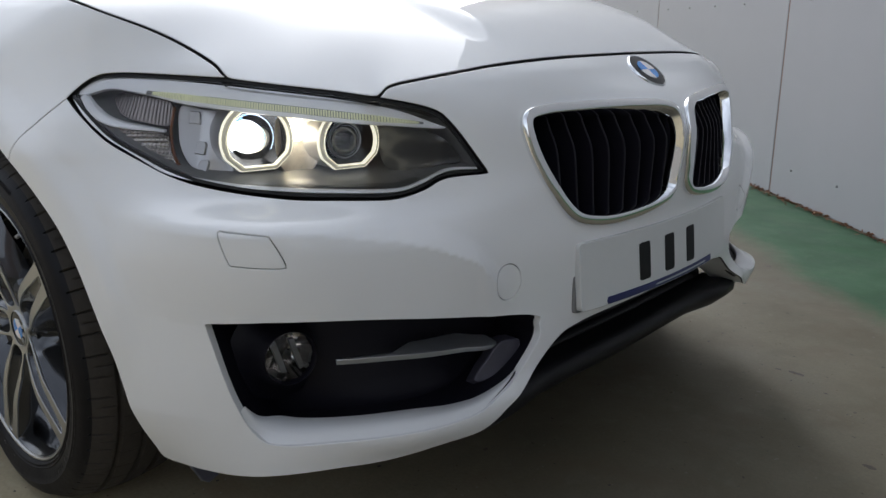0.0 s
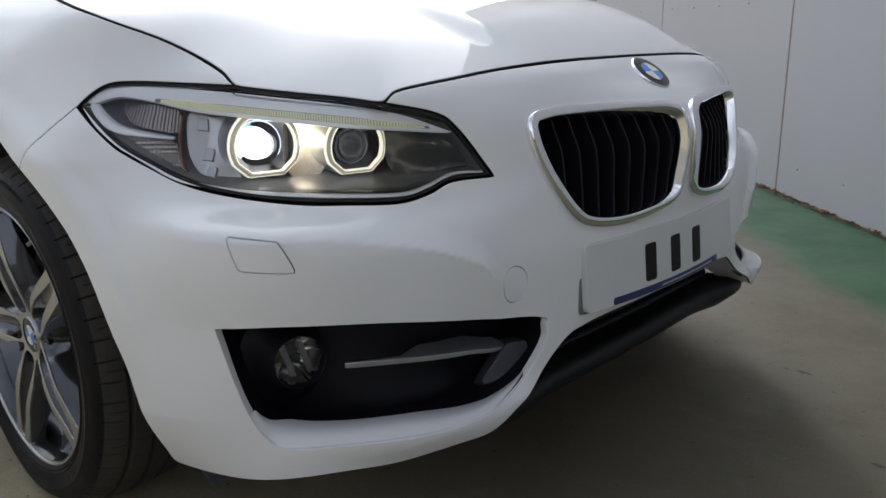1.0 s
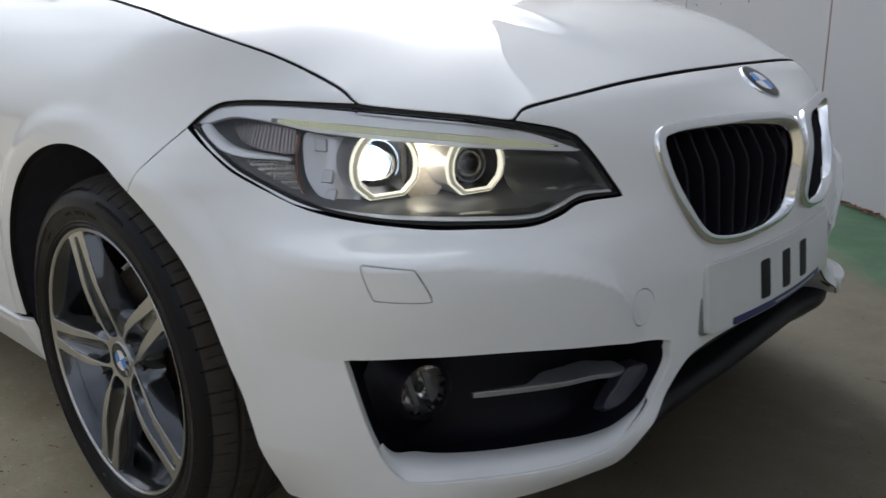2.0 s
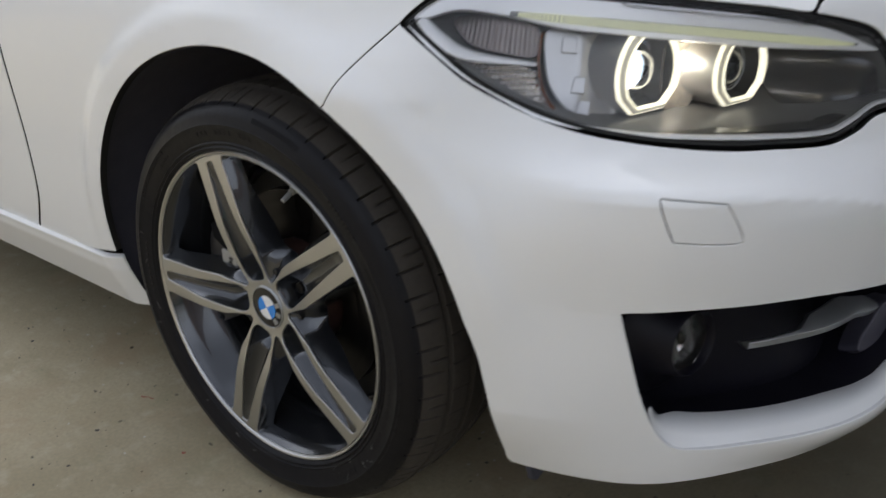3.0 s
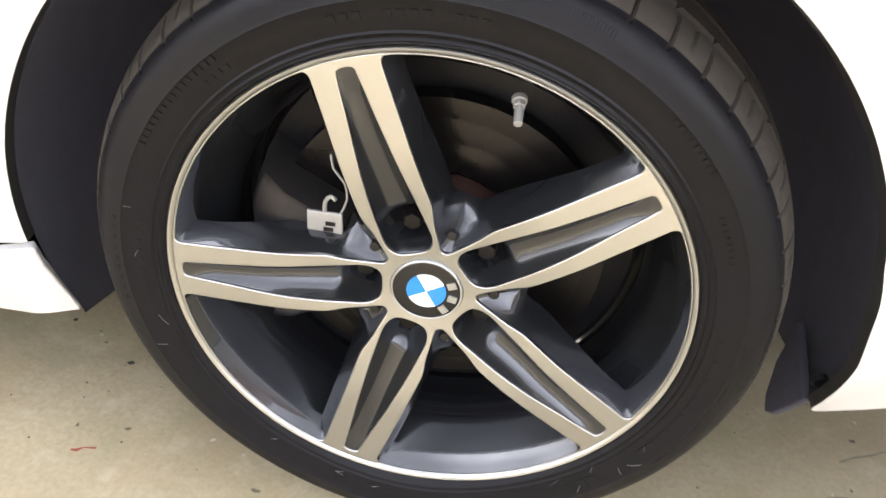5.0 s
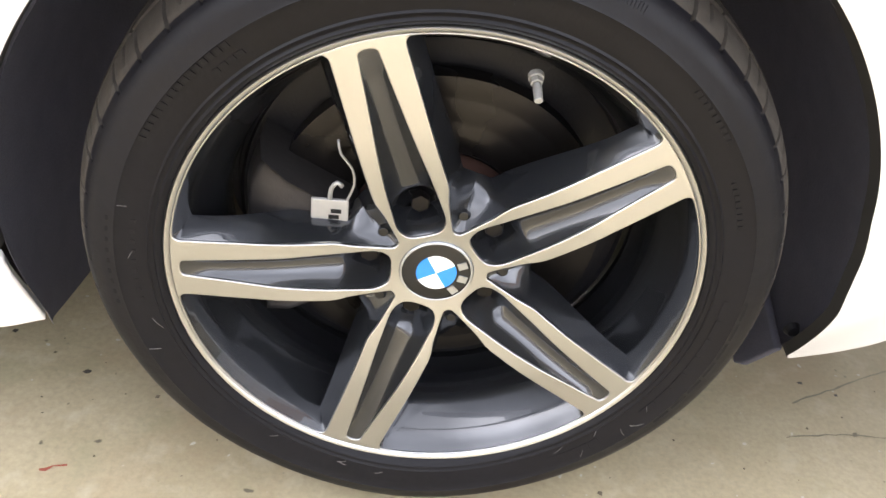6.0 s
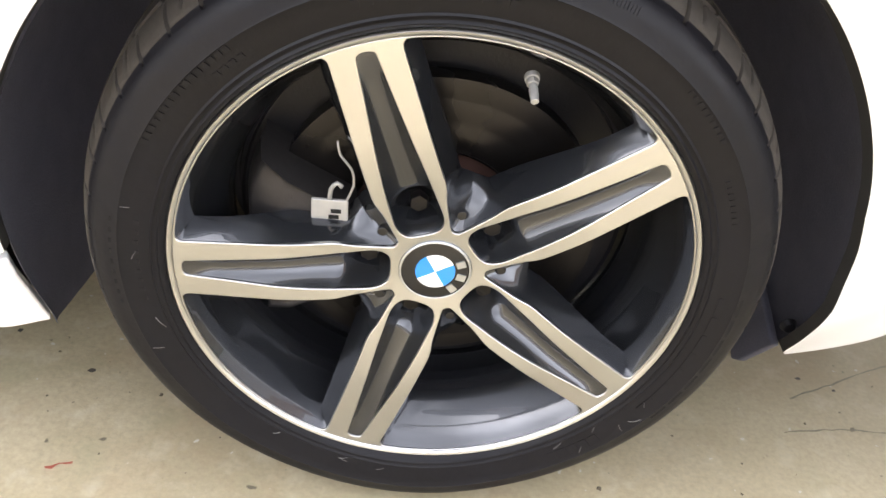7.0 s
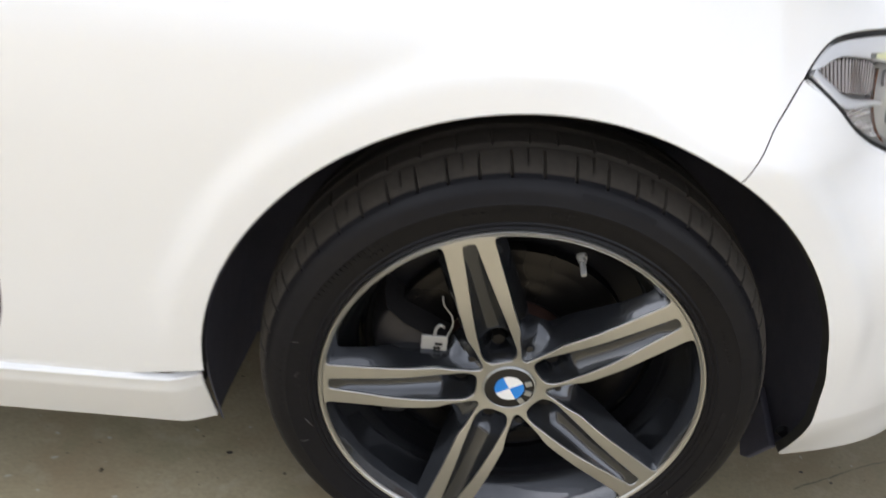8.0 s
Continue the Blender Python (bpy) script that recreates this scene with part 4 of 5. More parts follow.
def window_line(k):
    """The opening between one spoke and the next."""
    a, b = SPOKE_TURN + k * radians(72), SPOKE_TURN + (k + 1) * radians(72)

    def edge(angle, side, r):
        h = spoke_half(r)
        along_, across = polar(1.0, angle), polar(1.0, angle + math.pi / 2)
        return along_ * math.sqrt(max(r * r - h * h, 0)) + across * h * side

    radii = (0.0445, 0.079, 0.0935)
    rim_half = math.asin(spoke_half(0.2244) / 0.2244)
    rim = [polar(0.2244, q) for q in np.linspace(a + rim_half, b - rim_half, 17)]
    corners = [edge(a, 1, r) for r in radii] + rim + [edge(b, -1, r) for r in radii[::-1]]
    bends = [0.004, 0.010, 0.008, 0.007] + [0.001] * 15 + [0.007, 0.008, 0.010, 0.004]
    return filleted(corners, bends)


def filleted(points, bends):
    """A closed line of straight stretches, whose corners are rounded off over the lengths in bends."""
    p, out = np.asarray(points, float), []
    n = len(p)
    for i in range(n):
        to, fro = p[(i + 1) % n] - p[i], p[i - 1] - p[i]
        lt, lf = np.linalg.norm(to), np.linalg.norm(fro)
        b = min(bends[i], 0.48 * lt, 0.48 * lf)
        q0, q1 = p[i] + fro / lf * b, p[i] + to / lt * b
        out += [(1 - t) ** 2 * q0 + 2 * t * (1 - t) * p[i] + t * t * q1 for t in np.linspace(0, 1, 7)]
    return spaced(np.array(out), 0.004)


def pocket_line(k):
    """The groove in the middle of a double spoke."""
    a = SPOKE_TURN + k * radians(72)
    ahead, across = polar(1.0, a), polar(1.0, a + math.pi / 2)
    shape = [(0.0405, 0.009), (0.0445, 0.0165), (0.055, 0.0208), (0.075, 0.0203), (0.10, 0.0188), (0.14, 0.0150), (0.18, 0.0108), (0.210, 0.0080), (0.2180, 0.0058)]
    pts = [ahead * r + across * h for r, h in shape] + [ahead * r - across * h for r, h in shape[::-1]]
    return curve_points(pts, step=0.004)


def build_wheel():
    wheel = turned("wheel", [(0.2305, LIP - 0.012), (0.2312, LIP - 0.004), (0.2300, LIP), (0.2262, LIP - 0.001), (0.2246, LIP - 0.006), (0.2222, LIP - 0.013), (0.2150, LIP - 0.030), (0.2055, LIP - 0.049), (0.1975, LIP - 0.064), (0.1935, LIP - 0.080), (0.1915, LIP - 0.17), (0.21, LIP - 0.20), (0.2335, LIP - 0.205), (0.2335, LIP - 0.198), (0.205, LIP - 0.18), (0.200, LIP - 0.085), (0.2335, LIP - 0.02)], DARK_ALLOY, CAR, HUB, 160, closed=True, label="dark grey alloy wheel with bright double spokes", smooth_by=50)
    turned("rim_lip", [(0.2320, LIP - 0.005), (0.2318, LIP + 0.0004), (0.2300, LIP + 0.0022), (0.2285, LIP + 0.0016), (0.2263, LIP + 0.0004), (0.2258, LIP - 0.004)], MACHINED, wheel, HUB, 180, smooth_by=60)
    rim = np.array([polar(0.2261, q) for q in np.linspace(0, 2 * math.pi, 241)[:-1]])
    cap = np.array([polar(0.0325, q) for q in np.linspace(0, 2 * math.pi, 61)[:-1]])
    windows, pockets = [window_line(k) for k in range(5)], [pocket_line(k) for k in range(5)]
    panel("spoke_face", rim, MACHINED, wheel, f=wheel_face_f, holes=[*windows, *pockets, cap], step=0.008, fine=0.003, gap=0.0, edge=0.0012, deep=0.004)
    # walls of the openings, drawn in as they go back
    for line in windows:
        line = spaced(line, 0.004)
        n = len(line)
        rings = []
        for back, tuck in ((0.0035, 0.0), (0.007, 0.0012), (0.014, 0.0035), (0.024, 0.007), (0.042, 0.011)):
            l = grown(line, -tuck) if tuck else (line if area(line) > 0 else line[::-1])
            rr = np.hypot(l[:, 0], l[:, 1])
            # a sloping web fills the inner end of each opening
            web = (1 - smooth((rr - 0.045) / 0.055)) * smooth(back / 0.035) * 0.036
            l = l * (1 + web / rr)[:, None]
            rr = rr + web
            far = 1.0 - 0.45 * smooth((rr - 0.11) / 0.09)
            rings.append(wheel_xyz(l[:, 0], l[:, 1], face_out(rr) - back * far))
        faces = [(j * n + i, j * n + (i + 1) % n, (j + 1) * n + (i + 1) % n, (j + 1) * n + i) for j in range(4) for i in range(n)]
        mesh_object("spoke_side", np.vstack(rings), faces, DARK_ALLOY, wheel)
    for k, line in enumerate(pockets):
        angle = SPOKE_TURN + k * radians(72)
        ahead = polar(1.0, angle)
        across = polar(1.0, angle + math.pi / 2)
        upper = np.stack([line @ ahead, line @ across], 1)
        upper = upper[upper[:, 1] > 0]
        upper = upper[np.argsort(upper[:, 0])]
        r0, r1 = float((line @ ahead).min()) - 0.0004, float((line @ ahead).max()) + 0.0004
        rows, cols = 72, 25
        r = r0 + (r1 - r0) * (0.5 - 0.5 * np.cos(np.linspace(0, math.pi, rows)))
        h = np.interp(r, np.r_[r0, upper[:, 0], r1], np.r_[0.0, upper[:, 1], 0.0]) + 0.0006
        u = np.sin(np.linspace(-math.pi / 2, math.pi / 2, cols))
        drop = 0.034 - 0.015 * smooth((r - 0.068) / 0.018) - 0.014 * smooth((r - 0.085) / 0.13)
        drop = drop * smooth((r - r0) / 0.014 + 0.04) * smooth((r1 - r) / 0.03 + 0.04)
        x = r[:, None] * ahead[0] + (u[None] * h[:, None]) * across[0]
        z = r[:, None] * ahead[1] + (u[None] * h[:, None]) * across[1]
        back = 0.0016 + drop[:, None] * (1 - np.abs(u[None]) ** 2.4)
        place = wheel_xyz(x, z, face_out(np.hypot(x, z)) - back).reshape(-1, 3)
        t = [(i * cols + j, i * cols + j + 1, (i + 1) * cols + j + 1, (i + 1) * cols + j) for i in range(rows - 1) for j in range(cols - 1)]
        mesh_object("spoke_groove", place, t, DARK_ALLOY, wheel)
        c = ahead * 0.060
        bm = bmesh.new()
        place = Vector((HUB[0] + c[0], HUB[1] - (float(face_out(0.06)) - 0.030), HUB[2] + c[1]))
        turn = Matrix.Rotation(math.pi / 2, 4, "X")
        bmesh.ops.create_cone(bm, cap_ends=True, segments=6, radius1=0.0098, radius2=0.0085, depth=0.012, matrix=Matrix.Translation(place) @ turn)
        bmesh.ops.create_cone(bm, cap_ends=True, segments=24, radius1=0.0125, radius2=0.0115, depth=0.004, matrix=Matrix.Translation(place + Vector((0, 0.006, 0))) @ turn)
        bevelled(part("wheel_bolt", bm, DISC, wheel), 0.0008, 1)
    # a black disc on each web stands in for the shaded inside of a small hole
    for k in range(5):
        angle = SPOKE_TURN + (k + 0.5) * radians(72)
        c = polar(0.060, angle)
        bm = bmesh.new()
        place = Vector((HUB[0] + c[0], HUB[1] - (float(face_out(0.06)) - 0.0125), HUB[2] + c[1]))
        bmesh.ops.create_cone(bm, cap_ends=True, segments=20, radius1=0.0046, radius2=0.0046, depth=0.006, matrix=Matrix.Translation(place) @ Matrix.Rotation(math.pi / 2, 4, "X"))
        bevelled(part("web_plug", bm, GLOSS_BLACK, wheel), 0.001, 2)
    # hub cap with its ring and quarters
    o = float(face_out(0.03)) + 0.0005
    turned("hub_cap", [(0.0, o + 0.0008), (0.029, o + 0.0008), (0.0315, o), (0.0322, o - 0.004)], GLOSS_BLACK, wheel, HUB, 64, smooth_by=40)
    turned("cap_ring", [(0.0305, o + 0.0012), (0.0315, o + 0.0022), (0.0325, o + 0.0012), (0.0325, o - 0.004)], SATIN, wheel, HUB, 64)
    roundel(wheel, np.array([HUB[0], HUB[1] - o - 0.0012, HUB[2]]), np.array([1.0, 0, 0]), np.array([0, 0, 1.0]), np.array([0, -1.0, 0]), 0.0180, radians(-30), ring=0.0305)
    # valve
    bm = bmesh.new()
    base, tip = Vector((0.0599, -0.8243, 0.4895)), Vector((0.0614, -0.8490, 0.4785))
    axis = (tip - base).normalized()
    turn = axis.to_track_quat("Z", "Y").to_matrix().to_4x4()
    for d0, d1, r0, r1, seg in ((0.0, 0.005, 0.0062, 0.0062, 24), (0.005, 0.010, 0.0052, 0.0052, 6), (0.010, 0.014, 0.0033, 0.0033, 16), (0.014, 0.027, 0.0039, 0.0034, 12)):
        bmesh.ops.create_cone(bm, cap_ends=True, segments=seg, radius1=r0, radius2=r1, depth=d1 - d0, matrix=Matrix.Translation(base + axis * (d0 + d1) / 2) @ turn)
    bevelled(part("valve", bm, CLIP, wheel), 0.0006, 2)
    build_tyre(wheel)
    tyre_hairs(wheel)
    build_brake(wheel)
    return wheel


def wheel_face_f(x, z):
    """The machined face, turned so that its outside is the front."""
    return wheel_face(x, z)


def roundel(parent, c, right, up, out, r, turn, ring=0.0, name="badge_quarter"):
    """Four quarters, blue and white by turns, on a disc."""
    for k in range(4):
        a = turn + np.linspace(k, k + 1, 13) * math.pi / 2
        pts = [c + out * 0.0006] + [c + out * 0.0004 + (right * math.sin(q) + up * math.cos(q)) * r for q in a]
        v = pts + [p - out * 0.001 for p in pts]
        n = len(pts)
        f = [list(range(n)), list(range(n, 2 * n))[::-1]] + [(i, n + i, n + (i + 1) % n, (i + 1) % n) for i in range(n)]
        mesh_object(name, v, f, (WHITE, BLUE)[k % 2], parent, flat=True)
    # plain bars stand in for the raised marks on the ring
    if ring:
        for q in (radians(68), radians(103), radians(138)):
            q = q + turn + radians(30)
            m = c + (right * math.sin(q) + up * math.cos(q)) * (r + ring) / 2
            rad, tan = right * math.sin(q) + up * math.cos(q), right * math.cos(q) - up * math.sin(q)
            h, w = (ring - r) * 0.33, (ring - r) * 0.27
            v = [m + rad * a * h + tan * b * w + out * o for o in (0.0008, -0.001) for a, b in ((-1, -1), (1, -1), (1, 1), (-1, 1))]
            f = [(0, 1, 2, 3), (4, 7, 6, 5), (0, 4, 5, 1), (1, 5, 6, 2), (2, 6, 7, 3), (3, 7, 4, 0)]
            mesh_object("badge_mark", v, f, SATIN, parent, flat=True)


def build_tyre(wheel):
    """The tyre: a turned section with tread grooves, shoulder slots and the flat where it stands."""
    half = 0.1125
    side = [(0.2225, 0.088), (0.2270, 0.0945), (0.2310, 0.1000), (0.2345, 0.1050), (0.2365, 0.1062), (0.2385, 0.1046), (0.2405, 0.1050), (0.2422, 0.1068), (0.2440, 0.1056), (0.2465, 0.1064), (0.258, 0.1092), (0.2665, 0.1108), (0.2680, 0.1118), (0.2700, 0.1108), (0.278, 0.1092), (0.286, 0.1056), (0.2915, 0.1010), (0.2925, 0.0995), (0.2960, 0.0955), (0.3000, 0.0895), (0.3030, 0.0830)]
    tread = [(0.3062, 0.0745), (0.3085, 0.0665), (0.3093, 0.0625), (0.3030, 0.0605), (0.3030, 0.0545), (0.3112, 0.0525), (0.3140, 0.0245), (0.3070, 0.0225), (0.3070, 0.0145), (0.3147, 0.0125), (0.3150, 0.0)]
    prof = side + tread
    prof = prof + [(r, -o) for r, o in prof[::-1][1:]]
    pr = np.array(prof)
    seg = 896
    a = np.arange(seg) * 2 * math.pi / seg
    k = len(pr)
    r = np.repeat(pr[:, :1], seg, 1)
    o = np.repeat(pr[:, 1:], seg, 1)
    slot = (np.arange(seg) % 16 < 1)[None]
    shoulder = (np.abs(o) > 0.070) & (r > 0.2930)
    r = np.where(slot & shoulder, r - 0.0055, r)
    slot2 = ((np.arange(seg) + 8) % 32 < 1)[None]
    r = np.where(slot2 & (np.abs(o) > 0.062) & (r > 0.300), r - 0.003, r)
    slant = ((np.arange(seg)[None] + (o * 900).astype(int)) % 18 < 1)
    r = np.where(slant & (np.abs(o) < 0.054) & (np.abs(o) > 0.026) & (r > 0.310), r - 0.004, r)
    z = r * np.cos(a)[None]
    low = np.clip(-(AXLE_Z + z) + 0.0012, 0, None)
    z = z + low
    o = o + np.sign(o) * low * 0.7 * (np.abs(o) > 0.08)
    bulge = np.exp(-((np.abs(np.mod(a, 2 * math.pi) - math.pi) / 0.38) ** 2))[None] * 0.004
    o = o + np.sign(o) * bulge * (np.abs(o) > 0.1)
    v = np.stack([HUB[0] + r * np.sin(a)[None], HUB[1] - o, HUB[2] + z], -1).reshape(-1, 3)
    f = [(j * seg + i, j * seg + (i + 1) % seg, (j + 1) * seg + (i + 1) % seg, (j + 1) * seg + i) for j in range(k - 1) for i in range(seg)]
    ob = mesh_object("tyre", v, f, RUBBER, wheel, label="black tyre with dusty brown tread")
    ob.data.materials.append(TREAD)
    mean = pr[:, 0]
    for j in range(k - 1):
        if mean[j] > 0.2945 and mean[j + 1] > 0.2945:
            for i in range(seg):
                ob.data.polygons[j * seg + i].material_index = 1
    ob.data.set_sharp_from_angle(angle=radians(40))

    # raised marks on the side of the tyre, as plain bars
    def marks(r0, r1, start, step, widths, height=0.0007):
        q = start
        for w in widths:
            if w > 0:
                vv, base = [], []
                for lift in (0.0, height):
                    for rad in (r0, r1):
                        for t in np.linspace(q, q + w, 4):
                            rr = rad
                            out = float(np.interp(rr, pr[: len(side), 0], pr[: len(side), 1])) + lift
                            vv.append((HUB[0] + rr * math.sin(t), HUB[1] - out, HUB[2] + rr * math.cos(t)))
                ff = [(8 + i, 9 + i, 13 + i, 12 + i) for i in range(3)]
                rim_ = [0, 1, 2, 3, 7, 6, 5, 4]
                ff += [(rim_[i], rim_[(i + 1) % 8], rim_[(i + 1) % 8] + 8, rim_[i] + 8) for i in range(8)]
                mesh_object("tyre_mark", vv, ff, MARK, wheel, flat=True)
            q += abs(w) + step

    d = radians(1)
    marks(0.252, 0.273, radians(88), 0.9 * d, [4.2 * d] * 7)
    marks(0.252, 0.262, radians(135), 0.7 * d, [2.0 * d] * 5)
    marks(0.254, 0.260, radians(-18), 0.8 * d, [1.3 * d, 1.3 * d, 1.3 * d, -2 * d, 1.3 * d, 1.3 * d, 1.3 * d, 1.3 * d, -2 * d, 1.3 * d, 1.3 * d, 1.3 * d])
    marks(0.262, 0.267, radians(-62), 0.5 * d, [1.0 * d] * 16)
    marks(0.252, 0.256, radians(-44), 0.6 * d, [1.2 * d] * 4)
    marks(0.262, 0.266, radians(40), 0.5 * d, [0.9 * d] * 9)
    marks(0.254, 0.258, radians(60), 0.5 * d, [0.9 * d] * 8)
    marks(0.256, 0.262, radians(168), 0.6 * d, [1.1 * d] * 14)
    marks(0.252, 0.275, radians(-98), 1.4 * d, [0.9 * d] * 9)
    marks(0.280, 0.286, radians(8), 0.28 * d, [0.30 * d] * 30)


def tyre_hairs(wheel):
    """Thin pale flashes of rubber left standing near the rim."""
    rng = random.Random(21)
    for k in range(15):
        q, r = radians(rng.uniform(95, 300)), rng.uniform(0.240, 0.262)
        turn, size = rng.uniform(-1.2, 1.2), rng.uniform(0.006, 0.014)
        line = []
        for t in (0.0, 0.5, 1.0):
            rr, qq = r + size * t * math.cos(turn), q + size * t * math.sin(turn) / r + 0.01 * t * (1 - t)
            line.append((HUB[0] + rr * math.sin(qq), HUB[1] - 0.1115 + 0.002 * abs(t - 0.5), HUB[2] + rr * math.cos(qq)))
        tube("tyre_hair", np.array(line), 0.0003, HAIR, wheel, sides=4)


def build_brake(wheel):
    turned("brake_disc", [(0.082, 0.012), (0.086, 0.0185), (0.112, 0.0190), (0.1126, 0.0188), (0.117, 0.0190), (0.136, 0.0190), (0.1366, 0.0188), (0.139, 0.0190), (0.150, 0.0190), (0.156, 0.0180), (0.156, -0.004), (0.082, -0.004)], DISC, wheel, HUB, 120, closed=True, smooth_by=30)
    turned("disc_hat", [(0.0, 0.045), (0.070, 0.045), (0.078, 0.042), (0.0805, 0.034), (0.081, 0.012)], RUST, wheel, HUB, 96, smooth_by=40)
    turned("dust_shield", [(0.080, -0.010), (0.150, -0.012), (0.186, -0.016), (0.1885, -0.012), (0.1885, -0.020), (0.080, -0.016)], BLACK_PLASTIC, wheel, HUB, 96, closed=True, smooth_by=40)
    # caliper behind the disc's rear quarter
    v, f = [], []
    arc = np.radians(np.linspace(-118, -62, 15))
    section = [(0.085, 0.052), (0.098, 0.062), (0.148, 0.062), (0.172, 0.050), (0.178, 0.020), (0.178, -0.05), (0.10, -0.05)]
    for q in arc:
        wob = 1 + 0.02 * math.sin(q * 9)
        for r, o in section:
            v.append((HUB[0] + r * wob * math.sin(q), HUB[1] - o, HUB[2] + r * wob * math.cos(q)))
    k = len(section)
    for i in range(len(arc) - 1):
        for j in range(k):
            f.append((i * k + j, i * k + (j + 1) % k, (i + 1) * k + (j + 1) % k, (i + 1) * k + j))
    f += [tuple(range(k)), tuple(range((len(arc) - 1) * k, len(arc) * k))[::-1]]
    bevelled(mesh_object("brake_caliper", v, f, IRON, wheel, flat=True, label="dark cast brake caliper"), 0.004, 2)
    y = HUB[1] - 0.068
    bm = box_bm(-0.112, -0.080, y - 0.002, y + 0.002, 0.322, 0.363)
    bevelled(part("pad_clip", bm, CLIP, wheel, "pale metal pad clip"), 0.0012, 2)
    for k, z in enumerate((0.338, 0.344, 0.350)):
        part("clip_mark", box_bm(-0.099 + 0.002 * k, -0.090 + 0.002 * k, y - 0.0026, y - 0.0021, z, z + 0.004), INK, wheel)
    tube("clip_hook", np.array([(-0.096, y, 0.363), (-0.095, y - 0.001, 0.374), (-0.090, y - 0.001, 0.380), (-0.086, y, 0.376)]), 0.0021, CLIP, wheel)
    tube("clip_wire", np.array([(-0.082, y, 0.362), (-0.076, y, 0.378), (-0.078, y, 0.394), (-0.088, y + 0.002, 0.406), (-0.0905, y + 0.004, 0.418)]), 0.0011, CLIP, wheel)


def tube(name, line, radius, mat, parent, sides=10, label=""):
    line = curve_points(line, closed=False, step=0.006)
    n = len(line)
    d = np.gradient(line, axis=0)
    d /= np.linalg.norm(d, axis=1, keepdims=True)
    ref = np.array([0.31, 0.52, 0.79])
    a = np.cross(d, ref)
    a /= np.linalg.norm(a, axis=1, keepdims=True)
    b = np.cross(d, a)
    q = np.linspace(0, 2 * math.pi, sides, endpoint=False)
    rad = np.broadcast_to(np.asarray(radius, float), (n,))
    v = np.concatenate([line[i] + rad[i] * (np.cos(q)[:, None] * a[i] + np.sin(q)[:, None] * b[i]) for i in range(n)])
    f = [(i * sides + j, i * sides + (j + 1) % sides, (i + 1) * sides + (j + 1) % sides, (i + 1) * sides + j) for i in range(n - 1) for j in range(sides)]
    f += [tuple(range(sides))[::-1], tuple(range((n - 1) * sides, n * sides))]
    return mesh_object(name, v, f, mat, parent, label=label)


WHEEL = build_wheel()
# the other wheels: the same wheel moved, or turned about
for place in (Matrix.Rotation(math.pi, 4, "Z"), Matrix.Translation((REAR_AXLE, 0, 0)), Matrix.Translation((REAR_AXLE, 0, 0)) @ Matrix.Rotation(math.pi, 4, "Z")):
    copies = {}
    for o in (WHEEL, *WHEEL.children):
        c = o.copy()
        scene.collection.objects.link(c)
        c.parent = copies.get(o.parent, CAR)
        copies[o] = c
    copies[WHEEL].matrix_basis = place

# ---- car: grilles, openings, plate, badge ----
def kidney(m):
    line = spaced(m(KIDNEY), 0.005)
    line = line if area(line) > 0 else line[::-1]
    p, n, *_ = frame_of(skin, line)
    frame_ = swept("grille_frame", p, [(-0.0090, -0.012), (-0.0102, 0.002), (-0.0094, 0.0064), (-0.0078, 0.0082), (0.0030, 0.0122), (0.0050, 0.0118), (0.0064, 0.0095), (0.0100, -0.008), (0.0098, -0.02), (0.0, -0.02)], CHROME, CAR, label="chrome grille surround", out=n)
    hole = grown(line, -0.004)
    panel("grille_back", grown(line, 0.004), LINER, frame_, f=depth_skin(0.055), step=0.02, gap=0.0, edge=0.001, deep=0.004)
    wall_strip("grille_wall", grown(line, 0.002), 0.004, 0.056, BLACK_PLASTIC, frame_)
    # upright blades that bend back towards their top
    lo, hi = line[:, 0].min(), line[:, 0].max()
    for k in range(9):
        s0 = lo + (hi - lo) * (k + 0.75) / 9.6
        zs = np.linspace(0.49, 0.70, 400)
        ok = inside(hole, np.stack([np.full(400, s0), zs], 1))
        if not ok.any():
            continue
        z = np.linspace(zs[ok][0] - 0.004, zs[ok][-1] + 0.004, 16)
        bend = 0.012 * smooth((z - 0.62) / 0.05)
        v = []
        for ds, d in ((-0.0022, 0.004), (0.0022, 0.004), (0.0022, 0.040), (-0.0022, 0.040)):
            v.append(skin(np.full(16, s0 + ds), z, d + bend + 0.002))
        f = [(j * 16 + i, ((j + 1) % 4) * 16 + i, ((j + 1) % 4) * 16 + i + 1, j * 16 + i + 1) for j in range(4) for i in range(15)]
        bevelled(mesh_object("grille_slat", np.vstack(v), f, RECESS, frame_, flat=True), 0.001, 1)


both_sides(kidney)


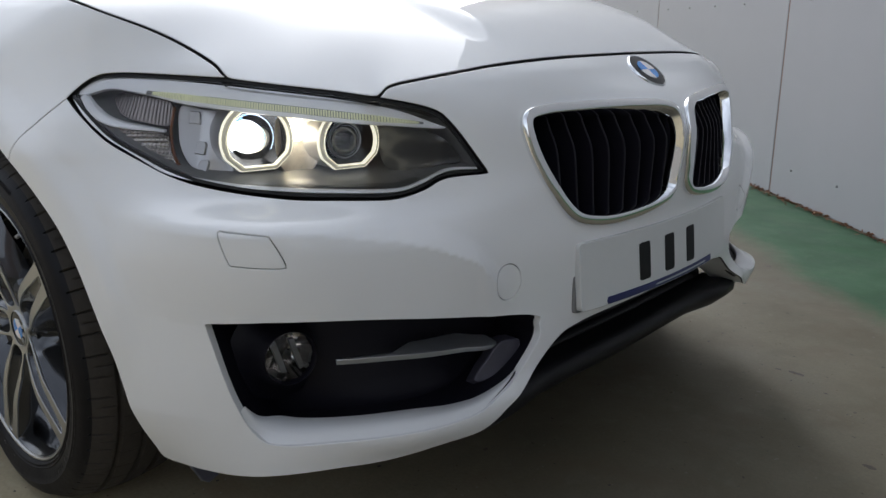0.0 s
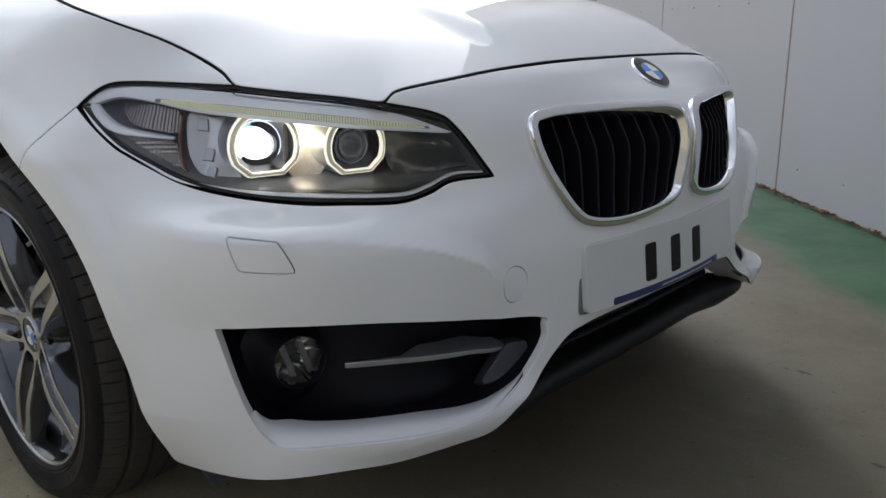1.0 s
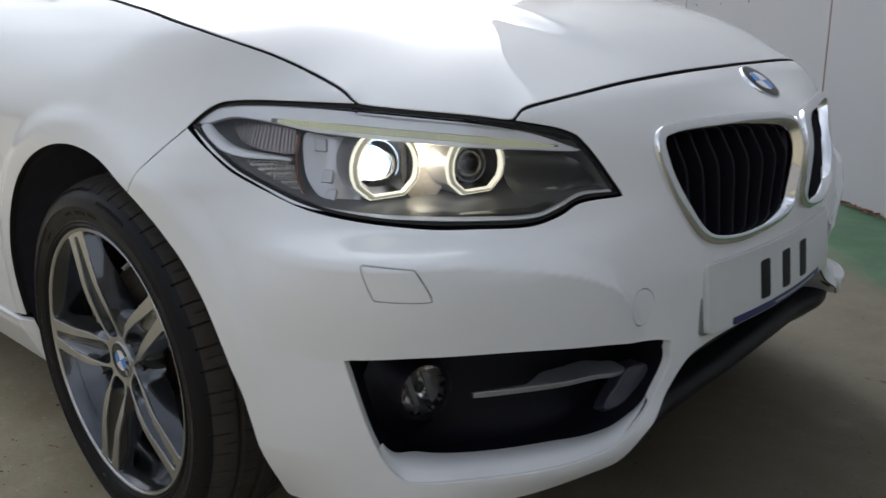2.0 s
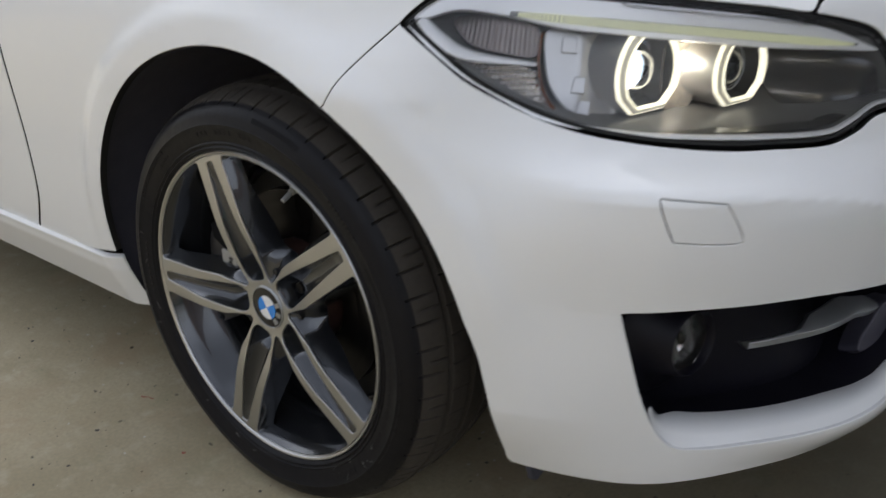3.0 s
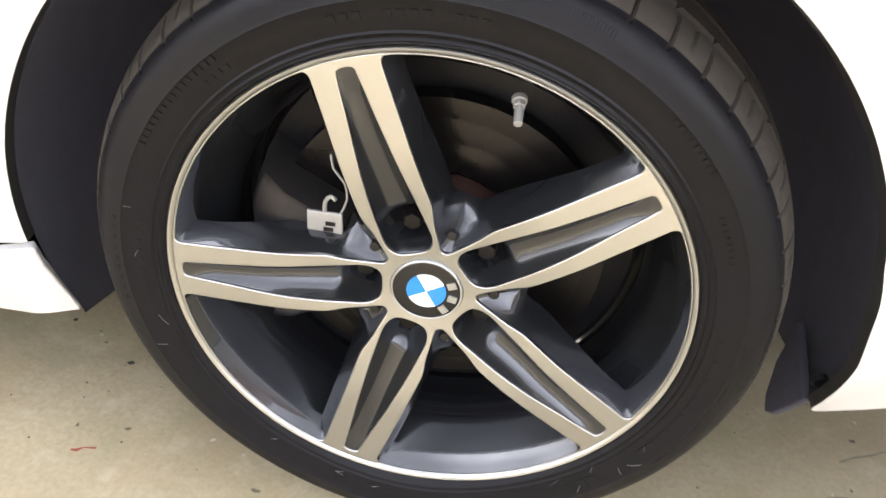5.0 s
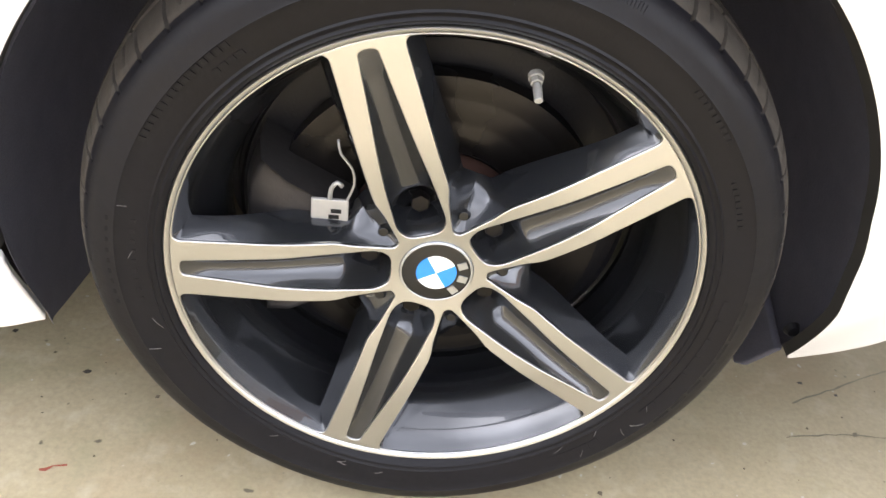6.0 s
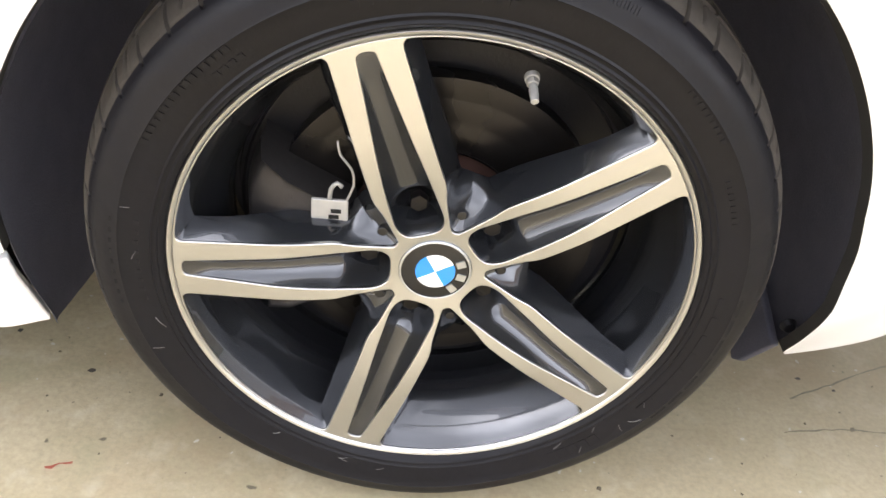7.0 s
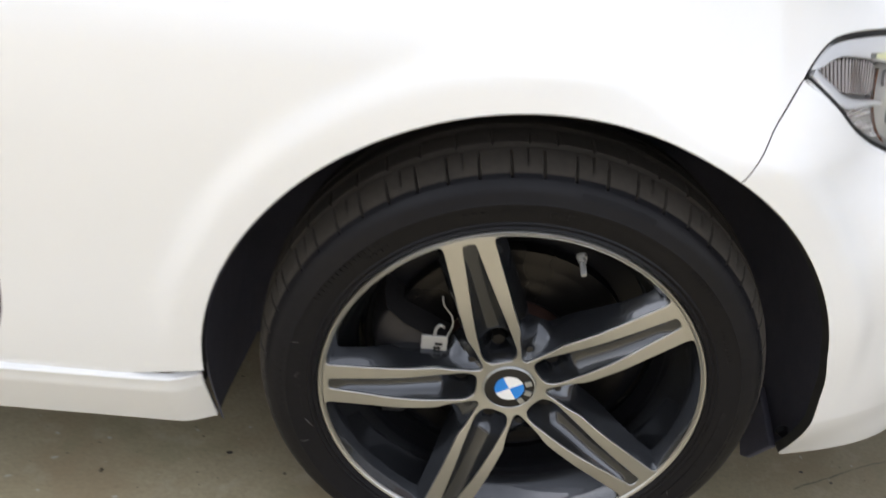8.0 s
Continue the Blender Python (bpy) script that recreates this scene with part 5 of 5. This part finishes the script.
def fog_opening(m):
    line = spaced(m(FOG), 0.006)
    line = line if area(line) > 0 else line[::-1]
    back = panel("fog_recess", grown(line, 0.004), RECESS, CAR, f=depth_skin(0.105), step=0.015, gap=0.0, edge=0.001, deep=0.004, label="black plastic fog lamp recess")
    wall_strip("recess_wall", grown(line, 0.0025), 0.006, 0.107, RECESS, back)
    # painted ledge along the bottom of the opening
    lip = m(along([(0.566, 0.30), (0.587, 0.2570), (0.63, 0.2485), (0.698, 0.2555), (0.771, 0.2605), (0.85, 0.262), (0.922, 0.268), (0.988, 0.295), (1.03, 0.327)], 0.006))
    inn = m(along([(0.570, 0.305), (0.588, 0.280), (0.62, 0.2745), (0.66, 0.2733), (0.782, 0.2775), (0.871, 0.2735), (0.935, 0.2775), (0.992, 0.300), (1.03, 0.330)], 0.006))
    k = 120
    t = np.linspace(0, 1, k)
    pick = lambda l: np.stack([np.interp(t, np.linspace(0, 1, len(l)), l[:, j]) for j in (0, 1)], 1)  # noqa: E731
    a, b = pick(lip), pick(inn)
    fade = smooth(np.minimum(t / 0.12, (1 - t) / 0.5))
    rows = [skin(a[:, 0], a[:, 1] - 0.0004, 0.0012), skin((a * 0.6 + b * 0.4)[:, 0], (a * 0.6 + b * 0.4)[:, 1], 0.007 + 0.010 * fade), skin(b[:, 0], b[:, 1], 0.009 + 0.032 * fade), skin(b[:, 0], b[:, 1] - 0.012, 0.011 + 0.034 * fade)]
    f = [(j * k + i, j * k + i + 1, (j + 1) * k + i + 1, (j + 1) * k + i) for j in range(3) for i in range(k - 1)]
    mesh_object("bumper_ledge", np.vstack(rows), f, PAINT, BUMPER)
    # blade across the opening
    c = m(along([(0.700, 0.3530), (0.789, 0.3495), (0.888, 0.3385), (0.955, 0.3300), (0.9875, 0.3300)], 0.006))
    n = len(c)
    t = np.linspace(0, 1, n)
    h = np.interp(t, (0, 0.03, 0.9, 1), (0.0035, 0.0040, 0.0035, 0.001))
    lift = np.interp(t, (0, 0.30, 0.42, 0.75, 0.93, 1), (0.001, 0.003, 0.012, 0.016, 0.013, 0.002))
    rows = [skin(c[:, 0], c[:, 1] - h, 0.045), skin(c[:, 0], c[:, 1] + h, 0.043), skin(c[:, 0], c[:, 1] + h + lift, 0.043 + 1.4 * lift), skin(c[:, 0], c[:, 1] + h + lift - 0.004, 0.050 + 1.4 * lift), skin(c[:, 0], c[:, 1] - h, 0.062)]
    f = [(j * n + i, ((j + 1) % 5) * n + i, ((j + 1) % 5) * n + i + 1, j * n + i + 1) for j in range(5) for i in range(n - 1)] + [tuple(j * n for j in range(5)), tuple(j * n + n - 1 for j in range(5))]
    bevelled(mesh_object("fog_blade", np.vstack(rows), f, SATIN, back, flat=True, label="satin silver blade"), 0.0008, 2)
    # smooth grey duct wall at the inner end
    duct = m(curve_points([(0.985, 0.3355), (0.958, 0.307), (0.934, 0.284), (0.95, 0.280), (0.994, 0.293), (1.022, 0.318), (1.026, 0.333), (1.01, 0.337)]))
    panel("air_duct", duct, DUCT, back, f=lambda s, z: skin(s, z, 0.030 + 0.02 * smooth((1.03 - np.where(s > S_END, 2 * S_END - s, s)) / 0.1)), step=0.01, gap=0.0, edge=0.003, deep=0.03)
    # fog lamp
    side = 1.0 if line[:, 0].mean() < S_END else -1.0
    c = np.array([0.543, -0.678 * side, 0.358])
    out = np.array([0.96, -0.27 * side, 0.06])
    out /= np.linalg.norm(out)
    right = np.cross(out, (0, 0, 1.0))
    right /= np.linalg.norm(right)
    up = np.cross(right, out)
    facet = lambda a: 1 + 0.03 * np.sign(np.sin(a * 9))  # noqa: E731
    disc("fog_lamp_bowl", c, right, up, out, [(0.036, 0.004), (0.033, -0.004), (0.024, -0.016), (0.012, -0.024), (0.0, -0.026)], CELLS, back, shape=facet, segments=72, label="clear round fog lamp")
    disc("fog_lamp_tube", c, right, up, out, [(0.0365, -0.002), (0.037, 0.013), (0.0385, 0.0145), (0.041, 0.011), (0.050, -0.02), (0.075, -0.032)], RECESS, back)
    disc("fog_lamp_bulb", c, right, up, out, [(0.0, 0.000), (0.007, -0.002), (0.009, -0.008), (0.009, -0.026)], GLOSS_BLACK, back)
    for k in (-1, 0.7):
        v = [c + out * o + right * (k * 0.016 + dx + 0.25 * dz) + up * dz for o in (-0.004, -0.012) for dx, dz in ((-0.004, -0.026), (0.004, -0.026), (0.006, 0.022), (-0.002, 0.022))]
        mesh_object("fog_lamp_fin", v, [(0, 1, 2, 3), (4, 7, 6, 5), (0, 4, 5, 1), (1, 5, 6, 2), (2, 6, 7, 3), (3, 7, 4, 0)], LAMP_GREY, back, flat=True)
    glass = disc("fog_lamp_glass", c, right, up, out, [(0.0, 0.010), (0.016, 0.0092), (0.028, 0.007), (0.0365, 0.003)], COVER, back)
    glass.visible_shadow = False


def disc(name, c, right, up, out, profile, mat, parent, segments=48, shape=None, label=""):
    """A profile of (radius, outwards) turned about an axis out of c; shape: a factor on the radius by angle."""
    a = np.linspace(0, 2 * math.pi, segments, endpoint=False)
    k = np.ones(segments) if shape is None else shape(a)
    v = np.concatenate([c + (np.cos(a)[:, None] * right + np.sin(a)[:, None] * up) * (k * r)[:, None] + out * o for r, o in profile])
    n = len(profile)
    f = [(j * segments + i, j * segments + (i + 1) % segments, (j + 1) * segments + (i + 1) % segments, (j + 1) * segments + i) for j in range(n - 1) for i in range(segments)]
    ob = mesh_object(name, v, f, mat, parent, label=label)
    bm = bmesh.new()
    bm.from_mesh(ob.data)
    bmesh.ops.remove_doubles(bm, verts=bm.verts, dist=1e-7)
    bm.to_mesh(ob.data)
    bm.free()
    ob.data.shade_smooth()
    ob.data.set_sharp_from_angle(angle=radians(50))
    return ob


both_sides(fog_opening)

# painted cheeks at the ends of the lower intake
for line in (UNDER, mirrored(UNDER)):
    near = np.abs(line[:, 0] - S_END)
    pick_ = line[(near > 0.20) & (near < S_END - 0.945) & (line[:, 1] > 0.228)]
    k = len(pick_)
    rows = [skin(pick_[:, 0], pick_[:, 1] + 0.001, d) for d in (0.004, 0.03, 0.075)]
    mesh_object("intake_cheek", np.vstack(rows), [(j * k + i, j * k + i + 1, (j + 1) * k + i + 1, (j + 1) * k + i) for j in range(2) for i in range(k - 1)], PAINT, BUMPER)

# lower intake and lip
low = joined(along([(0.9, 0.17), (0.95, 0.26), (1.02, 0.30), (1.10, 0.345), (S_END, 0.36)]), mirrored(along([(0.9, 0.17), (0.95, 0.26), (1.02, 0.30), (1.10, 0.345), (S_END, 0.36)])), along([(2 * S_END - 0.9, 0.17), (0.9, 0.17)]))[:-1]
INTAKE = panel("lower_intake", low, BLACK_PLASTIC, CAR, f=depth_skin(0.10), step=0.02, gap=0.0, edge=0.001, deep=0.004, label="black lower air intake")
run = np.linspace(0.93, 2 * S_END - 0.93, 90)
rows = [skin(run, np.full(90, z), d) for z, d in ((0.252, 0.10), (0.256, 0.045), (0.248, 0.022), (0.222, 0.016), (0.196, 0.030), (0.182, 0.05), (0.18, 0.14))]
f = [(j * 90 + i, j * 90 + i + 1, (j + 1) * 90 + i + 1, (j + 1) * 90 + i) for j in range(6) for i in range(89)]
mesh_object("front_lip", np.vstack(rows), f, BLACK_PLASTIC, CAR, label="black plastic front lip")
for z in (0.275, 0.30, 0.325):
    rows = [skin(run[14:-14], np.full(62, z + dz), d) for dz, d in ((0.0, 0.06), (0.008, 0.06), (0.008, 0.098), (0.0, 0.098))]
    f = [(j * 62 + i, ((j + 1) % 4) * 62 + i, ((j + 1) % 4) * 62 + i + 1, j * 62 + i + 1) for j in range(4) for i in range(61)]
    mesh_object("intake_slat", np.vstack(rows), f, BLACK_PLASTIC, INTAKE)


# number plate
def plate_f(d):
    def f(y, z):
        y, z = np.broadcast_arrays(np.asarray(y, float), np.asarray(z, float))
        return np.stack([0.792 - 0.34 * y * y - 0.10 * (z - 0.425) + d, y, z], -1)

    return f


def rounded_box(y0, y1, z0, z1, r=0.006):
    pts = []
    for cy, cz, q in ((y1 - r, z0 + r, -90), (y1 - r, z1 - r, 0), (y0 + r, z1 - r, 90), (y0 + r, z0 + r, 180)):
        pts += [(cy + r * math.cos(radians(q + t)), cz + r * math.sin(radians(q + t))) for t in (0, 30, 60, 90)]
    return np.array(pts)


plate = panel("number_plate", rounded_box(-0.275, 0.245, 0.3695, 0.4805), PLATE, CAR, f=plate_f(0.0), step=0.02, gap=0.0, edge=0.0015, deep=0.012, label="white number plate with dark characters as bars")
for y in (-0.11, -0.029, 0.052):
    panel("plate_mark", rounded_box(y - 0.016, y + 0.016, 0.392, 0.457, 0.003), INK, plate, f=plate_f(0.0012), step=0.02, gap=0.0, edge=0.0004, deep=0.0011)
panel("plate_band", rounded_box(-0.215, 0.15, 0.3715, 0.3835, 0.002), NAVY, plate, f=plate_f(0.0012), step=0.02, gap=0.0, edge=0.0004, deep=0.0011)
panel("plate_band_mark", rounded_box(-0.08, 0.12, 0.3755, 0.3785, 0.001), SATIN, plate, f=plate_f(0.0020), step=0.02, gap=0.0, edge=0.0003, deep=0.0006)
panel("plate_holder", rounded_box(-0.2785, 0.2485, 0.365, 0.4845), LAMP_GREY, CAR, f=plate_f(-0.012), step=0.02, gap=0.0, edge=0.002, deep=0.016)

# bonnet badge
p, n, tu, tv = (q[0] for q in frame_of(skin, np.array([[S_END - 0.0005, 0.731]])))
right = np.array([0, 1.0, 0])
up = np.cross(n, right) * -1
up = up / np.linalg.norm(up)
up = up if up[2] > 0 else -up
badge = disc("badge", p + n * 0.002, right, up, n, [(0.0, 0.0035), (0.030, 0.0030), (0.0385, 0.0018)], GLOSS_BLACK, CAR, label="round black badge with blue and white quarters")
disc("badge_ring", p + n * 0.002, right, up, n, [(0.0375, 0.0022), (0.0390, 0.0030), (0.0405, 0.0018), (0.0410, -0.006)], CHROME, badge)
roundel(badge, p + n * 0.0060, right, up, n, 0.0225, 0.0)

# ---- car: headlight ----
def headlight(m, lit):
    line = spaced(m(LAMP), 0.006)
    line = line if area(line) > 0 else line[::-1]
    rim = grown(line, -0.0048)
    side = 1.0 if line[:, 0].mean() < S_END else -1.0

    def bowl(s, z):
        q = np.stack([np.ravel(s), np.ravel(z)], 1)
        near = distance_to(rim, q)
        return skin(np.ravel(s), np.ravel(z), 0.012 + 0.15 * smooth(near / 0.024))

    house = panel("headlight", rim, LAMP_GREY, CAR, f=bowl, step=0.008, gap=0.0, edge=0.001, deep=0.003, label="lit twin headlight behind a clear cover" if lit else "twin headlight behind a clear cover")
    panel("headlight_seal", grown(line, 0.0), SEAL_AND_SHADE, house, f=depth_skin(0.006), holes=[grown(line, -0.0055)], step=0.01, gap=0.0005, edge=0.001, deep=0.02, fine=0.004)
    cover = panel("headlight_cover", grown(line, -0.0045), COVER, house, f=depth_skin(0.0025), step=0.012, gap=0.0, edge=0.0015, deep=0.004)
    cover.visible_shadow = False

    def strip(name, pts, width, deep, mat, thick=0.004):
        c = m(along(pts, 0.005))
        k = len(c)
        w = np.interp(np.linspace(0, 1, k), np.linspace(0, 1, len(width)), width)
        g = np.gradient(c, axis=0)
        g /= np.linalg.norm(g, axis=1, keepdims=True)
        nrm = np.stack([-g[:, 1], g[:, 0]], 1)
        rows = []
        for h, e in ((-0.5, 0.0), (-0.3, -thick * 0.6), (0.3, -thick * 0.6), (0.5, 0.0), (0.5, thick), (-0.5, thick)):
            q = c + nrm * (h * w)[:, None]
            rows.append(skin(q[:, 0], q[:, 1], deep + e))
        f = [(j * k + i, ((j + 1) % 6) * k + i, ((j + 1) % 6) * k + i + 1, j * k + i + 1) for j in range(6) for i in range(k - 1)] + [tuple(j * k for j in range(6)), tuple(j * k + k - 1 for j in range(6))]
        return bevelled(mesh_object(name, np.vstack(rows), f, mat, house, flat=True), 0.0006, 1)

    def sheet(name, pts, deep, mat, step=0.01, wave=None, corners=()):
        f = depth_skin(deep) if wave is None else (lambda s, z: skin(s, z, deep + wave(np.where(s > S_END, 2 * S_END - s, s), z)))
        return panel(name, m(curve_points(pts, corners=corners, step=0.005)), mat, house, f=f, step=step, gap=0.0, edge=0.0012, deep=0.006, fine=0.004)

    # white brow along the top, with the ribbed light guide set into it
    up_edge = [(0.262, 0.7142), (0.2742, 0.7285), (0.3143, 0.7370), (0.4065, 0.7355), (0.5196, 0.7295), (0.6257, 0.7215), (0.7242, 0.7115), (0.8193, 0.6955), (0.902, 0.6688)]
    low_edge = [(0.885, 0.6682), (0.8173, 0.6735), (0.7224, 0.6805), (0.6259, 0.6895), (0.544, 0.6957), (0.444, 0.7035), (0.3602, 0.7175), (0.3138, 0.7225), (0.2803, 0.7150)]
    sheet("upper_trim", up_edge + low_edge, 0.0070, LAMP_WHITE, corners=(0, 8))
    c = m(along([(0.385, 0.7175), (0.4446, 0.7127), (0.5444, 0.7059), (0.646, 0.6982), (0.7419, 0.6891), (0.855, 0.6774)], 0.0045))
    k = len(c)
    w = np.interp(np.linspace(0, 1, k), (0, 0.1, 0.85, 1), (0.0020, 0.0042, 0.0042, 0.0010))
    v, f = [], []
    for i in range(k - 1):
        b0, b1 = c[i], c[i] + (c[i + 1] - c[i]) * 0.74
        for q, h in ((b0, -w[i]), (b1, -w[i]), (b1, w[i]), (b0, w[i])):
            v += [skin(q[0], q[1] + h, 0.0050), skin(q[0], q[1] + h, 0.0072)]
        n = 8 * i
        f += [(n, n + 2, n + 4, n + 6), (n, n + 1, n + 3, n + 2), (n + 4, n + 5, n + 7, n + 6), (n, n + 6, n + 7, n + 1), (n + 2, n + 3, n + 5, n + 4)]
    mesh_object("light_guide", np.array(v), f, GLOW if lit else LAMP_WHITE, house, flat=True)
    strip("guide_bed", [(0.375, 0.7182), (0.4446, 0.7127), (0.5444, 0.7059), (0.646, 0.6982), (0.7419, 0.6891), (0.862, 0.6766)], (0.005, 0.0095, 0.0095, 0.0095, 0.003), 0.0067, LAMP_GREY, 0.0012)
    strip("lower_trim", [(0.262, 0.7075), (0.306, 0.6770), (0.35, 0.6480), (0.4244, 0.6146), (0.53, 0.5994), (0.624, 0.5930), (0.7165, 0.5892), (0.8074, 0.5875), (0.8507, 0.5965), (0.8955, 0.6107), (0.945, 0.6100)], (0.004, 0.005, 0.0045, 0.005, 0.0055, 0.005, 0.004), 0.0085, LAMP_WHITE, 0.003)
    strip("signal_trim", [(0.2720, 0.7125), (0.2952, 0.6954), (0.3218, 0.6810), (0.3543, 0.6730), (0.4125, 0.6662)], (0.010, 0.0125, 0.0105, 0.007, 0.0038), 0.010, LAMP_WHITE)
    # turn signal: small mirror cells, and the smoked box round it
    cell = lambda s, z: 0.0022 * np.abs(np.mod(s * 290, 2) - 1) + 0.0022 * np.abs(np.mod(z * 330, 2) - 1)  # noqa: E731
    sheet("signal_cells", [(0.312, 0.672), (0.36, 0.6655), (0.404, 0.660), (0.420, 0.634), (0.436, 0.6175), (0.40, 0.628), (0.35, 0.652)], 0.020, CELLS, 0.0014, cell)
    sheet("signal_lens", [(0.300, 0.712), (0.345, 0.7155), (0.405, 0.7045), (0.408, 0.673), (0.365, 0.6765), (0.322, 0.688)], 0.022, AMBER_DARK, 0.0014, lambda s, z: 0.0009 * np.abs(np.mod(s * 330, 2) - 1) + 0.012 * smooth((0.36 - s) / 0.06))
    strip("signal_divider", [(0.4143, 0.6980), (0.4125, 0.6643), (0.4245, 0.6332), (0.4497, 0.6085)], (0.004, 0.003, 0.003, 0.004), 0.022, AMBER, 0.003)
    sheet("lamp_shell", [(0.420, 0.699), (0.47, 0.6945), (0.515, 0.691), (0.505, 0.65), (0.520, 0.606), (0.465, 0.613), (0.432, 0.636), (0.4195, 0.665)], 0.030, SHELL, 0.008, lambda s, z: 0.020 * smooth((s - 0.46) / 0.06))
    for s0, z0, tilt in ((0.452, 0.684, 0.0), (0.468, 0.643, -0.3), (0.476, 0.618, -0.35)):
        box = [(s0 - 0.011, z0 - 0.008), (s0 + 0.011 + tilt * 0.012, z0 - 0.009), (s0 + 0.009, z0 + 0.008), (s0 - 0.011 - tilt * 0.012, z0 + 0.009)]
        sheet("shell_tab", box, 0.029 + 0.020 * float(smooth((s0 - 0.46) / 0.06)) - 0.003, SHELL, 0.01, corners=(0, 1, 2, 3))
    # inner bezel and the shelf under the lamps
    sheet("lamp_bezel", [(0.82, 0.672), (0.85, 0.6670), (0.885, 0.6600), (0.912, 0.640), (0.932, 0.618), (0.90, 0.6155), (0.865, 0.607), (0.83, 0.600), (0.815, 0.635)], 0.020, BEZEL, 0.006, lambda s, z: 0.085 * smooth((0.90 - s) / 0.10) + 0.008 * np.sin((z - 0.60) * 90))
    a = m(along([(0.49, 0.6035), (0.60, 0.5965), (0.72, 0.5935), (0.81, 0.5925), (0.85, 0.600)], 0.008))
    k = len(a)
    rows = [skin(a[:, 0], a[:, 1], 0.0145), skin(a[:, 0], a[:, 1] - 0.001, 0.05), skin(a[:, 0], a[:, 1] - 0.001, 0.10)]
    mesh_object("lamp_shelf", np.vstack(rows), [(j * k + i, j * k + i + 1, (j + 1) * k + i + 1, (j + 1) * k + i) for j in range(2) for i in range(k - 1)], BEZEL, house)
    out, up = np.array([1.0, -0.24 * side, 0.0]), np.array([0.0, 0.0, 1.0])
    out /= np.linalg.norm(out)
    right = np.cross(up, out)

    def foot(a):
        """Round above, cut flat below with two slanted corners."""
        down = -np.sin(a)
        k = np.minimum(1.0, 0.80 / np.maximum(down, 1e-3))
        k = np.where(down > 0, np.minimum(k, 0.93 / np.maximum(np.cos(np.abs(np.abs(a - 1.5 * math.pi) - 0.72)), 0.2)), 1.0)
        return np.where(down > 0, k, 1.0)

    ribs = lambda a: foot(a) * (1 + 0.007 * np.sign(np.sin(a * 90)))  # noqa: E731
    for (x, w, z), r, burn in (((0.462, 0.650, 0.653), 0.053, True), ((0.522, 0.532, 0.645), 0.049, False)):
        c = np.array([x, -w * side, z])
        disc("lamp_tube", c, right, up, out, [(r * 1.02, -0.002), (r * 1.03, -0.012), (r * 1.03, -0.07)], SHELL, house, shape=foot, segments=96)
        disc("halo_ring", c, right, up, out, [(r * 0.845, -0.004), (r * 0.85, 0.004), (r * 0.866, 0.0065), (r * 0.878, 0.005)], HALO if lit else LAMP_WHITE, house, shape=foot, segments=96)
        disc("halo_rib", c, right, up, out, [(r * 0.878, 0.004), (r * 0.92, 0.005), (r * 0.990, 0.001)], HALO_RIB if lit else LAMP_WHITE, house, shape=ribs, segments=360)
        disc("halo_edge", c, right, up, out, [(r * 0.990, 0.001), (r * 1.005, 0.0015), (r * 1.022, -0.001), (r * 1.03, -0.004)], HALO if lit else LAMP_WHITE, house, shape=foot, segments=96)
        disc("lamp_collar", c, right, up, out, [(r * 0.845, -0.003), (r * 0.80, -0.016), (r * 0.66, -0.026)], LAMP_DARK, house, shape=foot, segments=96)
        if not burn:
            disc("lens_ring", c, right, up, out, [(r * 0.50, -0.013), (r * 0.53, -0.0125), (r * 0.56, -0.0165)], SATIN, house)
        disc("projector_lens", c, right, up, out, [(0.0, -0.004), (r * 0.25, -0.006), (r * 0.44, -0.012), (r * 0.56, -0.021), (r * 0.63, -0.026)], COVER if (burn and lit) else DARK_LENS, house)
        if burn and lit:
            disc("lamp_bowl", c, right, up, out, [(0.0, -0.060), (r * 0.30, -0.055), (r * 0.50, -0.042), (r * 0.66, -0.027)], BLUE_MIRROR, house)
            disc("lamp_burner", c - right * side * 0.0055 - up * 0.003, right, up, out, [(0.0, -0.024), (r * 0.28, -0.026), (r * 0.48, -0.030), (r * 0.54, -0.036)], BEAM, house)
    # warm reflector between the two lamps, with an added emitter for their reflected light
    c = np.array([0.462 + 0.522, -(0.650 + 0.532) * side, 0.653 + 0.645]) / 2 - out * 0.022
    disc("lamp_reflector", c, right, up, out, [(0.0, -0.02), (0.016, -0.016), (0.026, -0.006), (0.036, 0.0)], WARM, house, shape=lambda a: 1 + 0.5 * np.sin(a) ** 2)
    disc("halo_bulb", c + up * 0.008, right, up, out, [(0.0, 0.006), (0.006, 0.0045), (0.011, -0.002), (0.011, -0.015)], REFLECTED_GLOW if lit else LAMP_WHITE, house, segments=24)
    return house


headlight(lambda line: line, True)
headlight(mirrored, True)
